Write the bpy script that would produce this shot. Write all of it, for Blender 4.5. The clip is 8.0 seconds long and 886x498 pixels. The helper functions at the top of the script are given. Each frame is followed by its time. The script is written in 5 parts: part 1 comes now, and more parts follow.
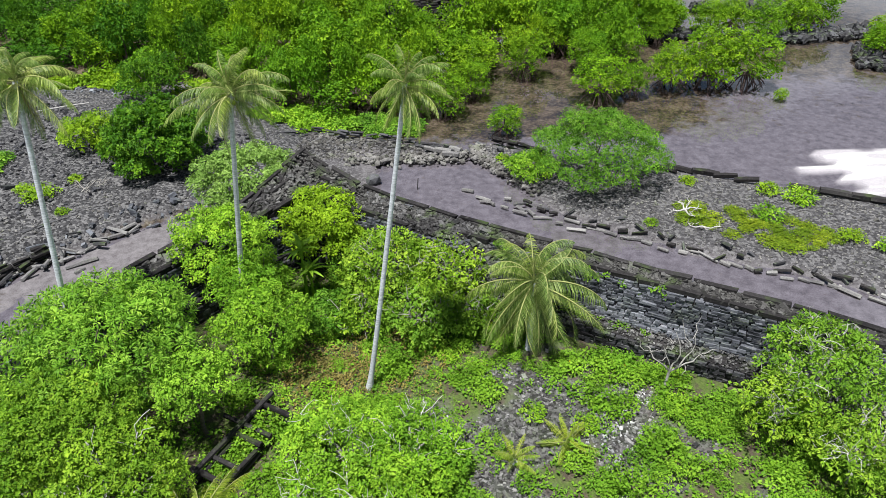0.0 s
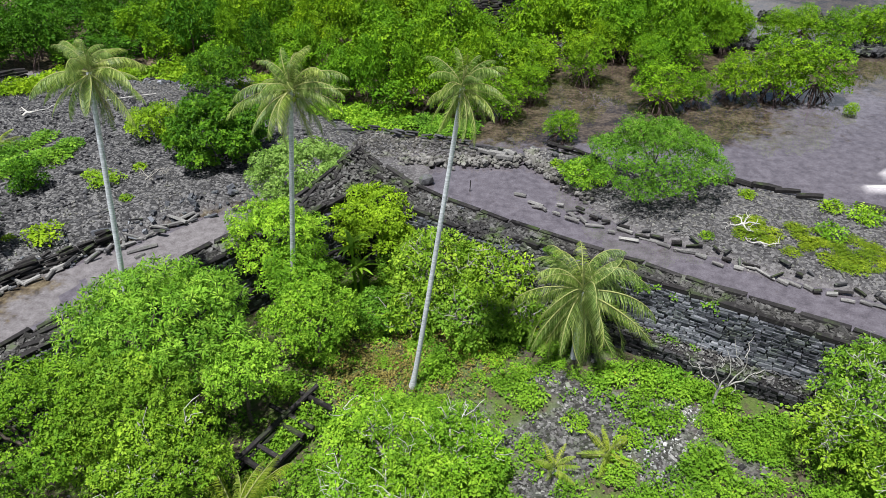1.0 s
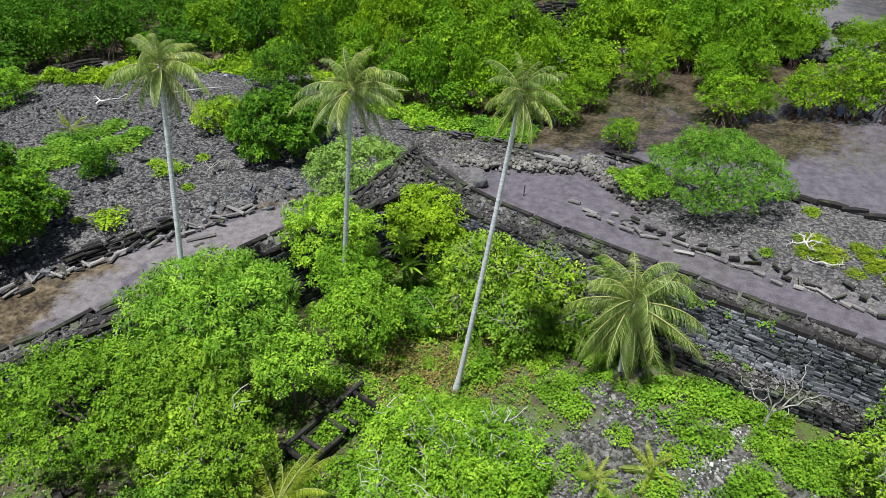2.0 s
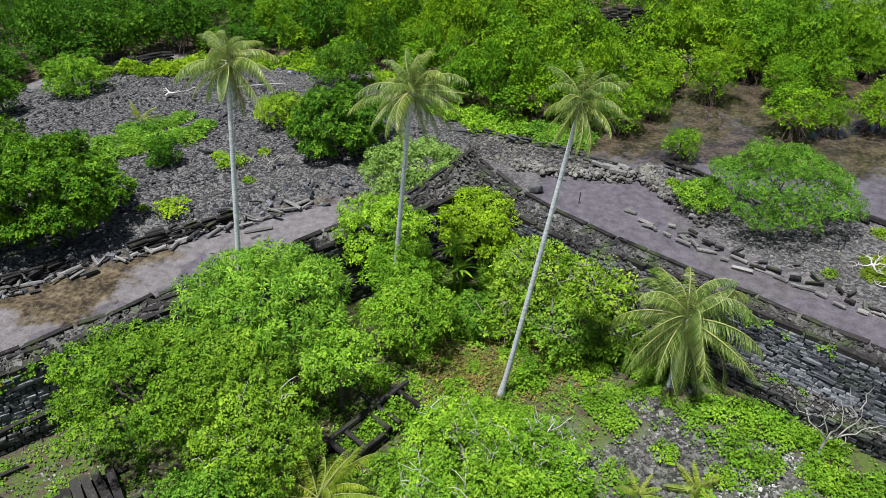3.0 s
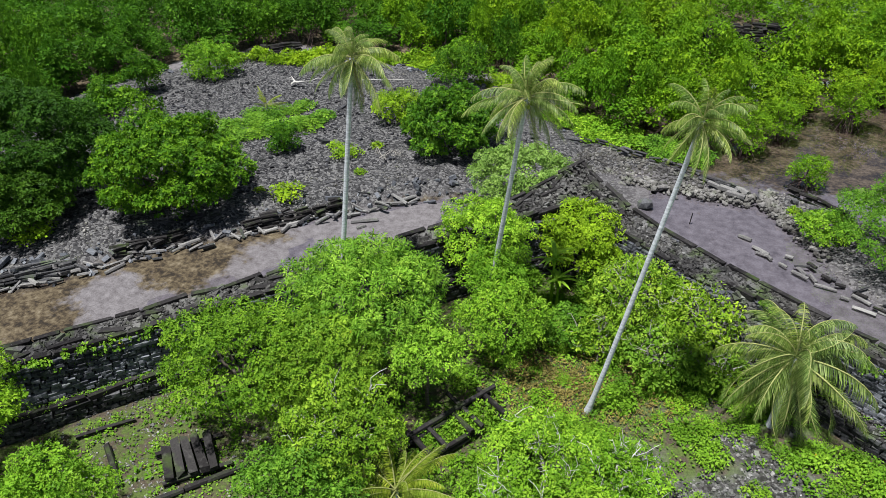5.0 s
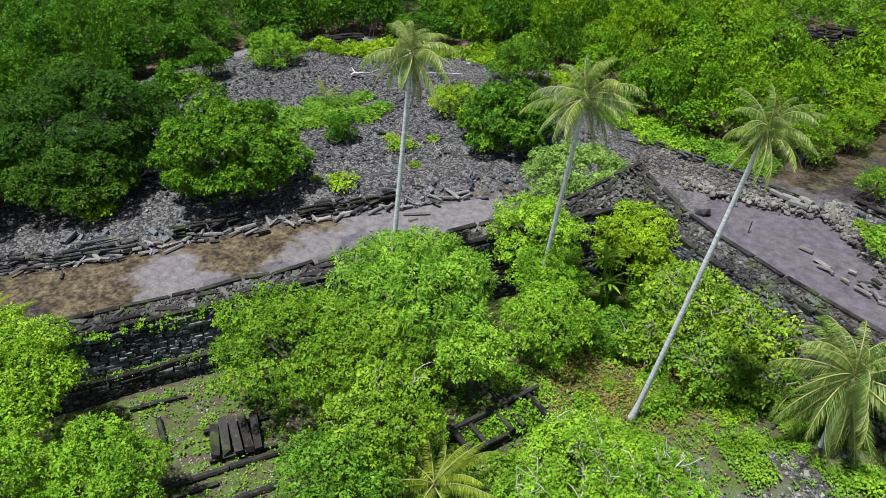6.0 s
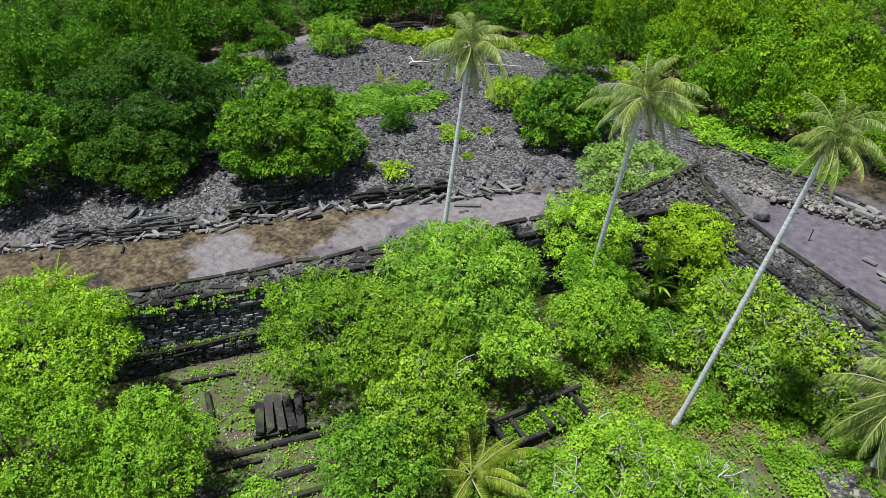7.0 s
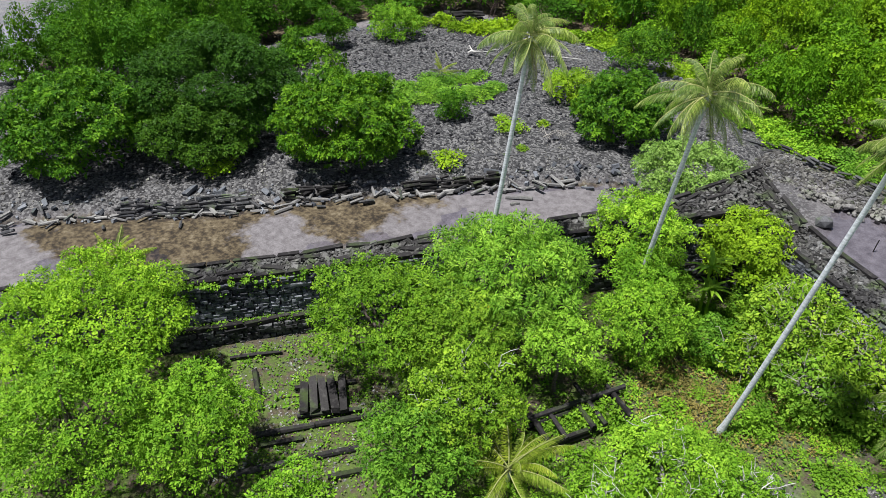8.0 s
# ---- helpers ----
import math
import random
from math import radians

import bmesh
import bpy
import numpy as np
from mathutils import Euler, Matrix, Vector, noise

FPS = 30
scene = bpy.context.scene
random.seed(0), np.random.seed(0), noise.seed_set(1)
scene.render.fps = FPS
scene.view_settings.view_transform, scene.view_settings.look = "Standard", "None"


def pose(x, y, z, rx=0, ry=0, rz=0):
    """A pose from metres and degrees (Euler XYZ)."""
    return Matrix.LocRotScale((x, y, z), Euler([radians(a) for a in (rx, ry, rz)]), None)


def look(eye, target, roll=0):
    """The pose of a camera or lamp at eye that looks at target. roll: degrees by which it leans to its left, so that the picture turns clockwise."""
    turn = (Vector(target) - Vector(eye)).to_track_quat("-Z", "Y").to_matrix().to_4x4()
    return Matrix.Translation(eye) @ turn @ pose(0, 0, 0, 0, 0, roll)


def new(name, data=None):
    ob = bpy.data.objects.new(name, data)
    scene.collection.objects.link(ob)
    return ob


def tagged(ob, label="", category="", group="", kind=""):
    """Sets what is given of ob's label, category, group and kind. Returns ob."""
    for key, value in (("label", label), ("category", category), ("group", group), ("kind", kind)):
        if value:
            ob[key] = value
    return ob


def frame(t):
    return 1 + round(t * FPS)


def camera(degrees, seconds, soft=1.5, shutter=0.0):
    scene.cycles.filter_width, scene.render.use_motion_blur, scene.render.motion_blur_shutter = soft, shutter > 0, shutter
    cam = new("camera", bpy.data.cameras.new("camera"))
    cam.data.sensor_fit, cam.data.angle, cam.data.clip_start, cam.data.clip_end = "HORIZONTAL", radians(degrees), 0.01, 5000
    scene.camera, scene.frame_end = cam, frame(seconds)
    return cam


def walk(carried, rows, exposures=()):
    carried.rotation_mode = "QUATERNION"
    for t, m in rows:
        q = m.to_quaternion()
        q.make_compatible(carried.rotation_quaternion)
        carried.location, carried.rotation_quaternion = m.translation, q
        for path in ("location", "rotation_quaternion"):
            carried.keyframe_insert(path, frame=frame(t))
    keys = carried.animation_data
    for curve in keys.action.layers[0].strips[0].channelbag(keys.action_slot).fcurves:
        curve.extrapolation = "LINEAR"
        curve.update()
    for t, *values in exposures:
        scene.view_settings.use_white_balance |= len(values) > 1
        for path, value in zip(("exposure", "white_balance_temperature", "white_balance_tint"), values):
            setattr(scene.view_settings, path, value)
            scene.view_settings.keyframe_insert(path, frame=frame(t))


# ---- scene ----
cam = camera(64.54, 8.0, soft=0.75)
# seconds, place, turn to the left, tilt, lean
PATH = [
    (0.0, 0.450, 0.005, 36.025, -0.569, -34.330, -1.549),
    (0.5, 0.448, 0.014, 36.091, 1.788, -34.270, -1.520),
    (1.0, 0.445, 0.024, 36.156, 4.288, -34.162, -1.456),
    (1.5, 0.443, 0.033, 36.222, 6.754, -34.074, -1.402),
    (3.0, 0.435, 0.061, 36.419, 14.336, -33.767, -1.313),
    (3.5, 0.432, 0.071, 36.484, 16.756, -33.650, -1.272),
    (4.0, 0.430, 0.080, 36.550, 19.285, -33.551, -1.207),
    (4.5, 0.427, 0.089, 36.616, 21.687, -33.490, -1.140),
    (6.0, 0.420, 0.117, 36.812, 29.053, -33.935, -0.938),
    (6.5, 0.417, 0.127, 36.878, 31.444, -34.282, -0.867),
    (7.0, 0.415, 0.136, 36.944, 33.899, -34.658, -0.794),
    (7.5, 0.412, 0.146, 37.009, 36.276, -35.047, -0.700),
    (8.0, 0.410, 0.155, 37.075, 38.803, -35.481, -0.669),
]
walk(cam, [(t, pose(x, y, z, 0, 0, yaw) @ pose(0, 0, 0, 90 + tilt) @ pose(0, 0, 0, 0, 0, lean)) for t, x, y, z, yaw, tilt, lean in PATH],
     exposures=[(0.0, 0.78), (3.5, 0.63), (8.0, 0.76)])

# ---------------------------------------------------------------- light
SUN_UP, SUN_ROUND = 76.0, 212.0
world = bpy.data.worlds.new("world")
scene.world = world
world.use_nodes = True
wn, wl = world.node_tree.nodes, world.node_tree.links
wn.clear()
w_out = wn.new("ShaderNodeOutputWorld")
w_bg = wn.new("ShaderNodeBackground")
w_sky = wn.new("ShaderNodeTexSky")
w_sky.sky_type, w_sky.sun_disc = "NISHITA", False
w_sky.sun_elevation, w_sky.sun_rotation = radians(SUN_UP), radians(SUN_ROUND)
w_co = wn.new("ShaderNodeTexCoord")
w_map = wn.new("ShaderNodeMapping")
w_map.inputs["Scale"].default_value, w_map.inputs["Location"].default_value = (1.0, 1.0, 2.2), (0.4, 0.75, 0.3)
w_noise = wn.new("ShaderNodeTexNoise")
w_noise.inputs["Scale"].default_value, w_noise.inputs["Detail"].default_value = 2.3, 7.0
w_ramp = wn.new("ShaderNodeValToRGB")
w_ramp.color_ramp.elements[0].position, w_ramp.color_ramp.elements[1].position = 0.52, 0.68
w_mix = wn.new("ShaderNodeMix")
w_mix.data_type = "RGBA"
w_mix.inputs[7].default_value = (18.5, 19.8, 22.4, 1)
wl.new(w_co.outputs["Generated"], w_map.inputs["Vector"])
wl.new(w_map.outputs[0], w_noise.inputs["Vector"])
w_up = wn.new("ShaderNodeSeparateXYZ")
w_low = wn.new("ShaderNodeMapRange")
for key, value in (("From Min", 0.1), ("From Max", 0.65), ("To Min", 0.16), ("To Max", -0.04)):
    w_low.inputs[key].default_value = value
w_sum = wn.new("ShaderNodeMath")
wl.new(w_co.outputs["Generated"], w_up.inputs[0])
wl.new(w_up.outputs[2], w_low.inputs[0])
wl.new(w_noise.outputs[0], w_sum.inputs[0])
wl.new(w_low.outputs[0], w_sum.inputs[1])
wl.new(w_sum.outputs[0], w_ramp.inputs[0])
wl.new(w_ramp.outputs[0], w_mix.inputs[0])
wl.new(w_sky.outputs[0], w_mix.inputs[6])
wl.new(w_mix.outputs[2], w_bg.inputs[0])
w_bg.inputs[1].default_value = 0.034
wl.new(w_bg.outputs[0], w_out.inputs[0])

sun_data = bpy.data.lights.new("sun", "SUN")
sun_data.energy, sun_data.angle, sun_data.color = 5.0, radians(2), (1.0, 0.98, 0.95)
sun = new("sun", sun_data)
az = radians(SUN_ROUND)
sun_from = Vector((math.sin(az) * math.cos(radians(SUN_UP)), math.cos(az) * math.cos(radians(SUN_UP)), math.sin(radians(SUN_UP))))
sun.matrix_world = look(sun_from * 100, (0, 0, 0))


# ---------------------------------------------------------------- materials
class Nodes:
    def __init__(self, name):
        self.mat = bpy.data.materials.new(name)
        self.mat.use_nodes = True
        self.n, self.l = self.mat.node_tree.nodes, self.mat.node_tree.links
        self.n.clear()
        self.out = self.n.new("ShaderNodeOutputMaterial")

    def add(self, kind, **values):
        node = self.n.new("ShaderNode" + kind)
        for key, value in values.items():
            node.inputs[key.replace("_", " ")].default_value = value
        return node

    def link(self, a, b):
        self.l.new(a, b)

    def noise(self, scale, detail=5.0, rough=0.55, space="Object"):
        co, node = self.add("TexCoord"), self.add("TexNoise", Scale=scale, Detail=detail, Roughness=rough)
        self.link(co.outputs[space], node.inputs["Vector"])
        return node.outputs[0]

    def world_noise(self, scale, detail=5.0, rough=0.55):
        co, node = self.add("NewGeometry"), self.add("TexNoise", Scale=scale, Detail=detail, Roughness=rough)
        self.link(co.outputs["Position"], node.inputs["Vector"])
        return node.outputs[0]

    def ramp(self, source, stops):
        node = self.n.new("ShaderNodeValToRGB")
        e = node.color_ramp.elements
        while len(e) < len(stops):
            e.new(0.5)
        for el, (at, colour) in zip(e, stops):
            el.position, el.color = at, (*colour, 1) if len(colour) == 3 else colour
        self.link(source, node.inputs[0])
        return node.outputs[0]

    def mix(self, factor, a, b, blend="MIX"):
        node = self.n.new("ShaderNodeMix")
        node.data_type, node.blend_type = "RGBA", blend
        for socket, value in ((0, factor), (6, a), (7, b)):
            if isinstance(value, (int, float)):
                node.inputs[socket].default_value = value
            elif isinstance(value, tuple):
                node.inputs[socket].default_value = (*value, 1)
            else:
                self.link(value, node.inputs[socket])
        return node.outputs[2]

    def math(self, op, a, b=0.0):
        node = self.n.new("ShaderNodeMath")
        node.operation = op
        for socket, value in ((0, a), (1, b)):
            if isinstance(value, (int, float)):
                node.inputs[socket].default_value = value
            else:
                self.link(value, node.inputs[socket])
        return node.outputs[0]

    def bump(self, height, strength, distance):
        node = self.add("Bump", Strength=strength, Distance=distance)
        self.link(height, node.inputs["Height"])
        return node.outputs[0]

    def surface(self, colour, rough, normal=None, spec=0.4, metal=0.0):
        p = self.add("BsdfPrincipled")
        p.inputs["Specular IOR Level"].default_value, p.inputs["Metallic"].default_value = spec, metal
        for key, value in (("Base Color", colour), ("Roughness", rough)):
            if isinstance(value, (int, float)):
                p.inputs[key].default_value = value
            elif isinstance(value, tuple):
                p.inputs[key].default_value = (*value, 1)
            else:
                self.link(value, p.inputs[key])
        if normal:
            self.link(normal, p.inputs["Normal"])
        self.link(p.outputs[0], self.out.inputs[0])
        return p


def leaf_material(name, dark, mid, light, through_share=0.22, rough=0.5, yellow=None, sheen=0.09, tufts=True, stands=False):
    m = Nodes(name)
    geo, info = m.add("NewGeometry"), m.add("ObjectInfo")
    blend = lambda a, b, k: tuple(u + (v - u) * k for u, v in zip(a, b))
    pick = geo.outputs["Random Per Island"]
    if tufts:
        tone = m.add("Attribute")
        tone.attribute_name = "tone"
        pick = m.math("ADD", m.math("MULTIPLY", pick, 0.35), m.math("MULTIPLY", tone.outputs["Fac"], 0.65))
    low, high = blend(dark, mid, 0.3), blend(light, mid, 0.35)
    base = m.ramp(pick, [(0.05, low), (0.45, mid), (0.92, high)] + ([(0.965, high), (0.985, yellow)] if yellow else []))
    patch = m.ramp(m.world_noise(0.45, 3.0), [(0.3, (0.66, 0.72, 0.62)), (0.7, (1.28, 1.22, 1.05))])
    colour = m.mix(1.0, base, patch, "MULTIPLY")
    if stands:
        stand = m.ramp(m.world_noise(0.055, 2.0), [(0.36, (0.84, 0.93, 0.9)), (0.64, (1.25, 1.1, 0.9))])
        colour = m.mix(1.0, colour, stand, "MULTIPLY")
    tint = m.ramp(info.outputs["Random"], [(0.0, (0.80, 0.88, 0.82)), (0.5, (1.0, 1.0, 1.0)), (1.0, (1.22, 1.12, 0.88))])
    colour = m.mix(1.0, colour, tint, "MULTIPLY")
    p = m.surface(colour, rough, spec=sheen)
    tr = m.add("BsdfTranslucent")
    m.link(m.mix(1.0, colour, (1.15, 1.25, 0.55), "MULTIPLY"), tr.inputs["Color"])
    mixer = m.add("MixShader", Fac=through_share)
    m.link(p.outputs[0], mixer.inputs[1])
    m.link(tr.outputs[0], mixer.inputs[2])
    m.link(mixer.outputs[0], m.out.inputs[0])
    return m.mat


LEAF_MID = leaf_material("leaf_mid_green", (0.03, 0.09, 0.012), (0.115, 0.26, 0.026), (0.25, 0.42, 0.058))
LEAF_BRIGHT = leaf_material("leaf_bright_green", (0.042, 0.12, 0.010), (0.16, 0.33, 0.025), (0.34, 0.52, 0.058))
LEAF_FRESH = leaf_material("leaf_fresh_green", (0.045, 0.125, 0.012), (0.165, 0.345, 0.032), (0.34, 0.53, 0.075))
LEAF_LIME = leaf_material("leaf_lime", (0.08, 0.16, 0.010), (0.19, 0.33, 0.018), (0.31, 0.46, 0.035))
LEAF_DARK = leaf_material("leaf_dark_green", (0.010, 0.045, 0.005), (0.050, 0.148, 0.010), (0.20, 0.385, 0.030), sheen=0.1)
LEAF_PALE = leaf_material("leaf_pale_green", (0.09, 0.17, 0.035), (0.22, 0.35, 0.085), (0.42, 0.55, 0.20))
LEAF_MANGROVE = leaf_material("leaf_mangrove", (0.028, 0.085, 0.007), (0.102, 0.23, 0.013), (0.235, 0.405, 0.026), sheen=0.06, stands=True)
LEAF_FOREST = leaf_material("leaf_forest", (0.014, 0.05, 0.006), (0.050, 0.145, 0.012), (0.13, 0.28, 0.026), sheen=0.06)
LEAF_FINE = leaf_material("leaf_fine_dark", (0.012, 0.042, 0.006), (0.036, 0.10, 0.012), (0.085, 0.185, 0.022))
LEAF_OLIVE = leaf_material("leaf_olive", (0.05, 0.10, 0.008), (0.14, 0.215, 0.016), (0.26, 0.34, 0.035))
LEAF_GROUND = leaf_material("leaf_ground", (0.045, 0.12, 0.010), (0.125, 0.27, 0.024), (0.25, 0.42, 0.05), yellow=(0.35, 0.25, 0.03))
LEAF_BREADFRUIT = leaf_material("leaf_breadfruit", (0.034, 0.105, 0.014), (0.128, 0.29, 0.032), (0.31, 0.50, 0.085), yellow=(0.30, 0.30, 0.03))
FROND = leaf_material("palm_leaflet", (0.045, 0.09, 0.018), (0.13, 0.21, 0.044), (0.38, 0.46, 0.19), 0.25, 0.45, sheen=0.3, tufts=False)
FROND_YOUNG = leaf_material("young_palm_leaflet", (0.12, 0.19, 0.02), (0.21, 0.30, 0.04), (0.36, 0.43, 0.10), 0.3, 0.4, tufts=False)
FROND_DRY = leaf_material("dry_frond", (0.11, 0.09, 0.03), (0.20, 0.165, 0.055), (0.30, 0.26, 0.10), 0.15, 0.6, tufts=False)


LEAF_OLIVE_TREE = leaf_material("leaf_olive_tree", (0.036, 0.10, 0.010), (0.145, 0.28, 0.022), (0.31, 0.46, 0.05))
LEAF_PALE_LIME = leaf_material("leaf_pale_lime", (0.07, 0.17, 0.016), (0.24, 0.44, 0.04), (0.42, 0.60, 0.09))
LEAF_GOLDEN = leaf_material("leaf_golden_green", (0.042, 0.11, 0.012), (0.145, 0.285, 0.028), (0.34, 0.49, 0.075), yellow=(0.34, 0.30, 0.03))
LEAF_BANANA = leaf_material("banana_leaf", (0.12, 0.25, 0.022), (0.18, 0.34, 0.032), (0.26, 0.43, 0.055), tufts=False)


def stone_material(name, dark, mid, light, moss=0.0, lichen=0.25):
    m = Nodes(name)
    geo, info = m.add("NewGeometry"), m.add("ObjectInfo")
    r = m.math("ADD", m.math("MULTIPLY", geo.outputs["Random Per Island"], 0.65), m.math("MULTIPLY", info.outputs["Random"], 0.35))
    base = m.ramp(r, [(0.1, dark), (0.5, mid), (0.9, light)])
    grain = m.world_noise(9.0, 7.0, 0.65)
    base = m.mix(1.0, base, m.ramp(grain, [(0.3, (0.62, 0.62, 0.62)), (0.7, (1.3, 1.3, 1.3))]), "MULTIPLY")
    base = m.mix(1.0, base, m.ramp(m.world_noise(0.16, 5.0, 0.6), [(0.36, (0.5, 0.51, 0.56)), (0.62, (1.14, 1.17, 1.2))]), "MULTIPLY")
    spots = m.ramp(m.world_noise(2.6, 5.0, 0.6), [(0.56, (0, 0, 0)), (0.70, (1, 1, 1))])
    base = m.mix(m.math("MULTIPLY", spots, lichen), base, (0.34, 0.34, 0.31))
    if moss:
        up = m.add("SeparateXYZ")
        m.link(geo.outputs["Normal"], up.inputs[0])
        cover = m.ramp(m.world_noise(0.7, 6.0), [(0.52, (0, 0, 0)), (0.68, (1, 1, 1))])
        base = m.mix(m.math("MULTIPLY", m.math("MULTIPLY", cover, moss), m.math("MAXIMUM", up.outputs[2], 0.15)), base, (0.08, 0.14, 0.02))
    m.surface(base, 0.85, m.bump(grain, 0.7, 0.05), 0.15)
    return m.mat


BASALT = stone_material("basalt", (0.022, 0.021, 0.022), (0.055, 0.054, 0.056), (0.12, 0.12, 0.125), 0.5)
BASALT_GREY = stone_material("weathered_basalt", (0.034, 0.036, 0.042), (0.10, 0.104, 0.118), (0.26, 0.267, 0.288), 0.2, 0.3)
BASALT_DARK = stone_material("dark_basalt", (0.010, 0.009, 0.009), (0.021, 0.019, 0.019), (0.044, 0.041, 0.040), 0.3, 0.1)
RUBBLE = stone_material("rubble_stone", (0.036, 0.034, 0.032), (0.085, 0.081, 0.076), (0.16, 0.155, 0.148), 0.5, 0.25)
RUBBLE_DARK = stone_material("dark_rubble_stone", (0.014, 0.014, 0.017), (0.048, 0.048, 0.054), (0.12, 0.12, 0.13), 0.1, 0.22)
GRAVEL = stone_material("beige_gravel", (0.055, 0.051, 0.045), (0.135, 0.127, 0.114), (0.25, 0.238, 0.22), 0.3, 0.25)
CORAL = stone_material("coral_rubble", (0.03, 0.03, 0.028), (0.12, 0.115, 0.11), (0.36, 0.35, 0.33), 0.3, 0.3)
CORAL_PALE = stone_material("bleached_coral", (0.16, 0.16, 0.155), (0.34, 0.34, 0.33), (0.58, 0.57, 0.55), 0.05, 0.2)
BLUESTONE = stone_material("blue_grey_stone", (0.04, 0.043, 0.05), (0.12, 0.127, 0.142), (0.27, 0.28, 0.30), 0.1, 0.3)
LOG = stone_material("basalt_column", (0.09, 0.086, 0.082), (0.18, 0.172, 0.165), (0.34, 0.33, 0.31), 0.1, 0.4)


def bark_material(name, a, b, scale):
    m = Nodes(name)
    co, wave = m.add("TexCoord"), m.add("TexNoise", Scale=scale, Detail=6.0)
    stretch = m.add("Mapping", Scale=(1.0, 1.0, 6.0))
    m.link(co.outputs["Object"], stretch.inputs["Vector"])
    m.link(stretch.outputs[0], wave.inputs["Vector"])
    m.surface(m.ramp(wave.outputs[0], [(0.3, a), (0.7, b)]), 0.85, m.bump(wave.outputs[0], 0.6, 0.04), 0.25)
    return m.mat


PALM_BARK = bark_material("palm_bark", (0.30, 0.32, 0.35), (0.58, 0.61, 0.65), 2.2)
RIB = bark_material("palm_rib", (0.20, 0.22, 0.07), (0.34, 0.36, 0.14), 4.0)
BARK = bark_material("bark", (0.05, 0.042, 0.034), (0.14, 0.12, 0.10), 4.0)
BARK_PALE = bark_material("pale_bark", (0.20, 0.19, 0.17), (0.42, 0.40, 0.37), 4.0)
DEADWOOD_GREY = bark_material("grey_deadwood", (0.20, 0.19, 0.18), (0.40, 0.39, 0.37), 5.0)
DEADWOOD = bark_material("bleached_deadwood", (0.30, 0.29, 0.275), (0.56, 0.55, 0.53), 5.0)
ROOT = bark_material("mangrove_root", (0.045, 0.030, 0.028), (0.12, 0.085, 0.080), 5.0)


def ground_material():
    m = Nodes("ground")
    zone = m.add("Attribute")
    zone.attribute_name = "zone"
    split = m.add("SeparateColor")
    m.link(zone.outputs["Color"], split.inputs[0])
    fine, mid, big = m.world_noise(7.0, 8.0, 0.7), m.world_noise(1.3, 6.0), m.world_noise(0.22, 5.0)
    mud = m.ramp(m.math("ADD", m.math("MULTIPLY", mid, 0.5), m.math("MULTIPLY", fine, 0.5)), [(0.36, (0.07, 0.063, 0.067)), (0.5, (0.132, 0.123, 0.130)), (0.66, (0.20, 0.19, 0.20))])
    algae = m.ramp(m.math("ADD", m.math("MULTIPLY", m.world_noise(0.55, 6.0, 0.6), 0.55), m.math("MULTIPLY", m.world_noise(2.2, 6.0, 0.65), 0.45)), [(0.40, (0.016, 0.012, 0.008)), (0.47, (0.045, 0.033, 0.019)), (0.56, (0.098, 0.077, 0.046)), (0.68, (0.165, 0.138, 0.096))])
    algae_at = m.ramp(m.math("ADD", split.outputs[2], m.math("MULTIPLY", m.math("ADD", m.world_noise(0.7, 7.0, 0.7), -0.5), 2.4)), [(0.28, (0, 0, 0)), (0.72, (1, 1, 1))])
    colour = m.mix(algae_at, mud, algae)
    pebble = m.ramp(m.world_noise(3.5, 6.0, 0.75), [(0.60, (0, 0, 0)), (0.70, (0.7, 0.7, 0.7))])
    colour = m.mix(m.math("MULTIPLY", pebble, m.math("SUBTRACT", 1.0, algae_at)), colour, (0.045, 0.042, 0.045))
    stones = m.add("TexVoronoi", Scale=4.5)
    co = m.add("NewGeometry")
    m.link(co.outputs["Position"], stones.inputs["Vector"])
    grey = m.add("SeparateColor")
    m.link(stones.outputs["Color"], grey.inputs[0])
    gravel = m.ramp(grey.outputs[0], [(0.1, (0.016, 0.016, 0.018)), (0.5, (0.052, 0.052, 0.055)), (0.92, (0.145, 0.144, 0.146))])
    gravel = m.mix(1.0, gravel, m.ramp(fine, [(0.3, (0.6, 0.6, 0.6)), (0.7, (1.3, 1.3, 1.3))]), "MULTIPLY")
    colour = m.mix(split.outputs[0], colour, gravel)
    soil = m.ramp(fine, [(0.3, (0.028, 0.022, 0.015)), (0.55, (0.072, 0.058, 0.04)), (0.75, (0.15, 0.125, 0.09))])
    moss = m.ramp(fine, [(0.3, (0.032, 0.058, 0.010)), (0.7, (0.10, 0.155, 0.026))])
    soil = m.mix(m.ramp(mid, [(0.42, (0, 0, 0)), (0.55, (0.85, 0.85, 0.85))]), soil, moss)
    colour = m.mix(split.outputs[1], colour, soil)
    colour = m.mix(zone.outputs["Alpha"], colour, m.ramp(fine, [(0.3, (0.36, 0.355, 0.34)), (0.7, (0.56, 0.555, 0.54))]))
    height = m.math("ADD", fine, m.math("MULTIPLY", stones.outputs["Distance"], m.math("MULTIPLY", split.outputs[0], -1.2)))
    m.surface(colour, 0.85, m.bump(height, 0.8, 0.12), 0.3)
    return m.mat


GROUND = ground_material()


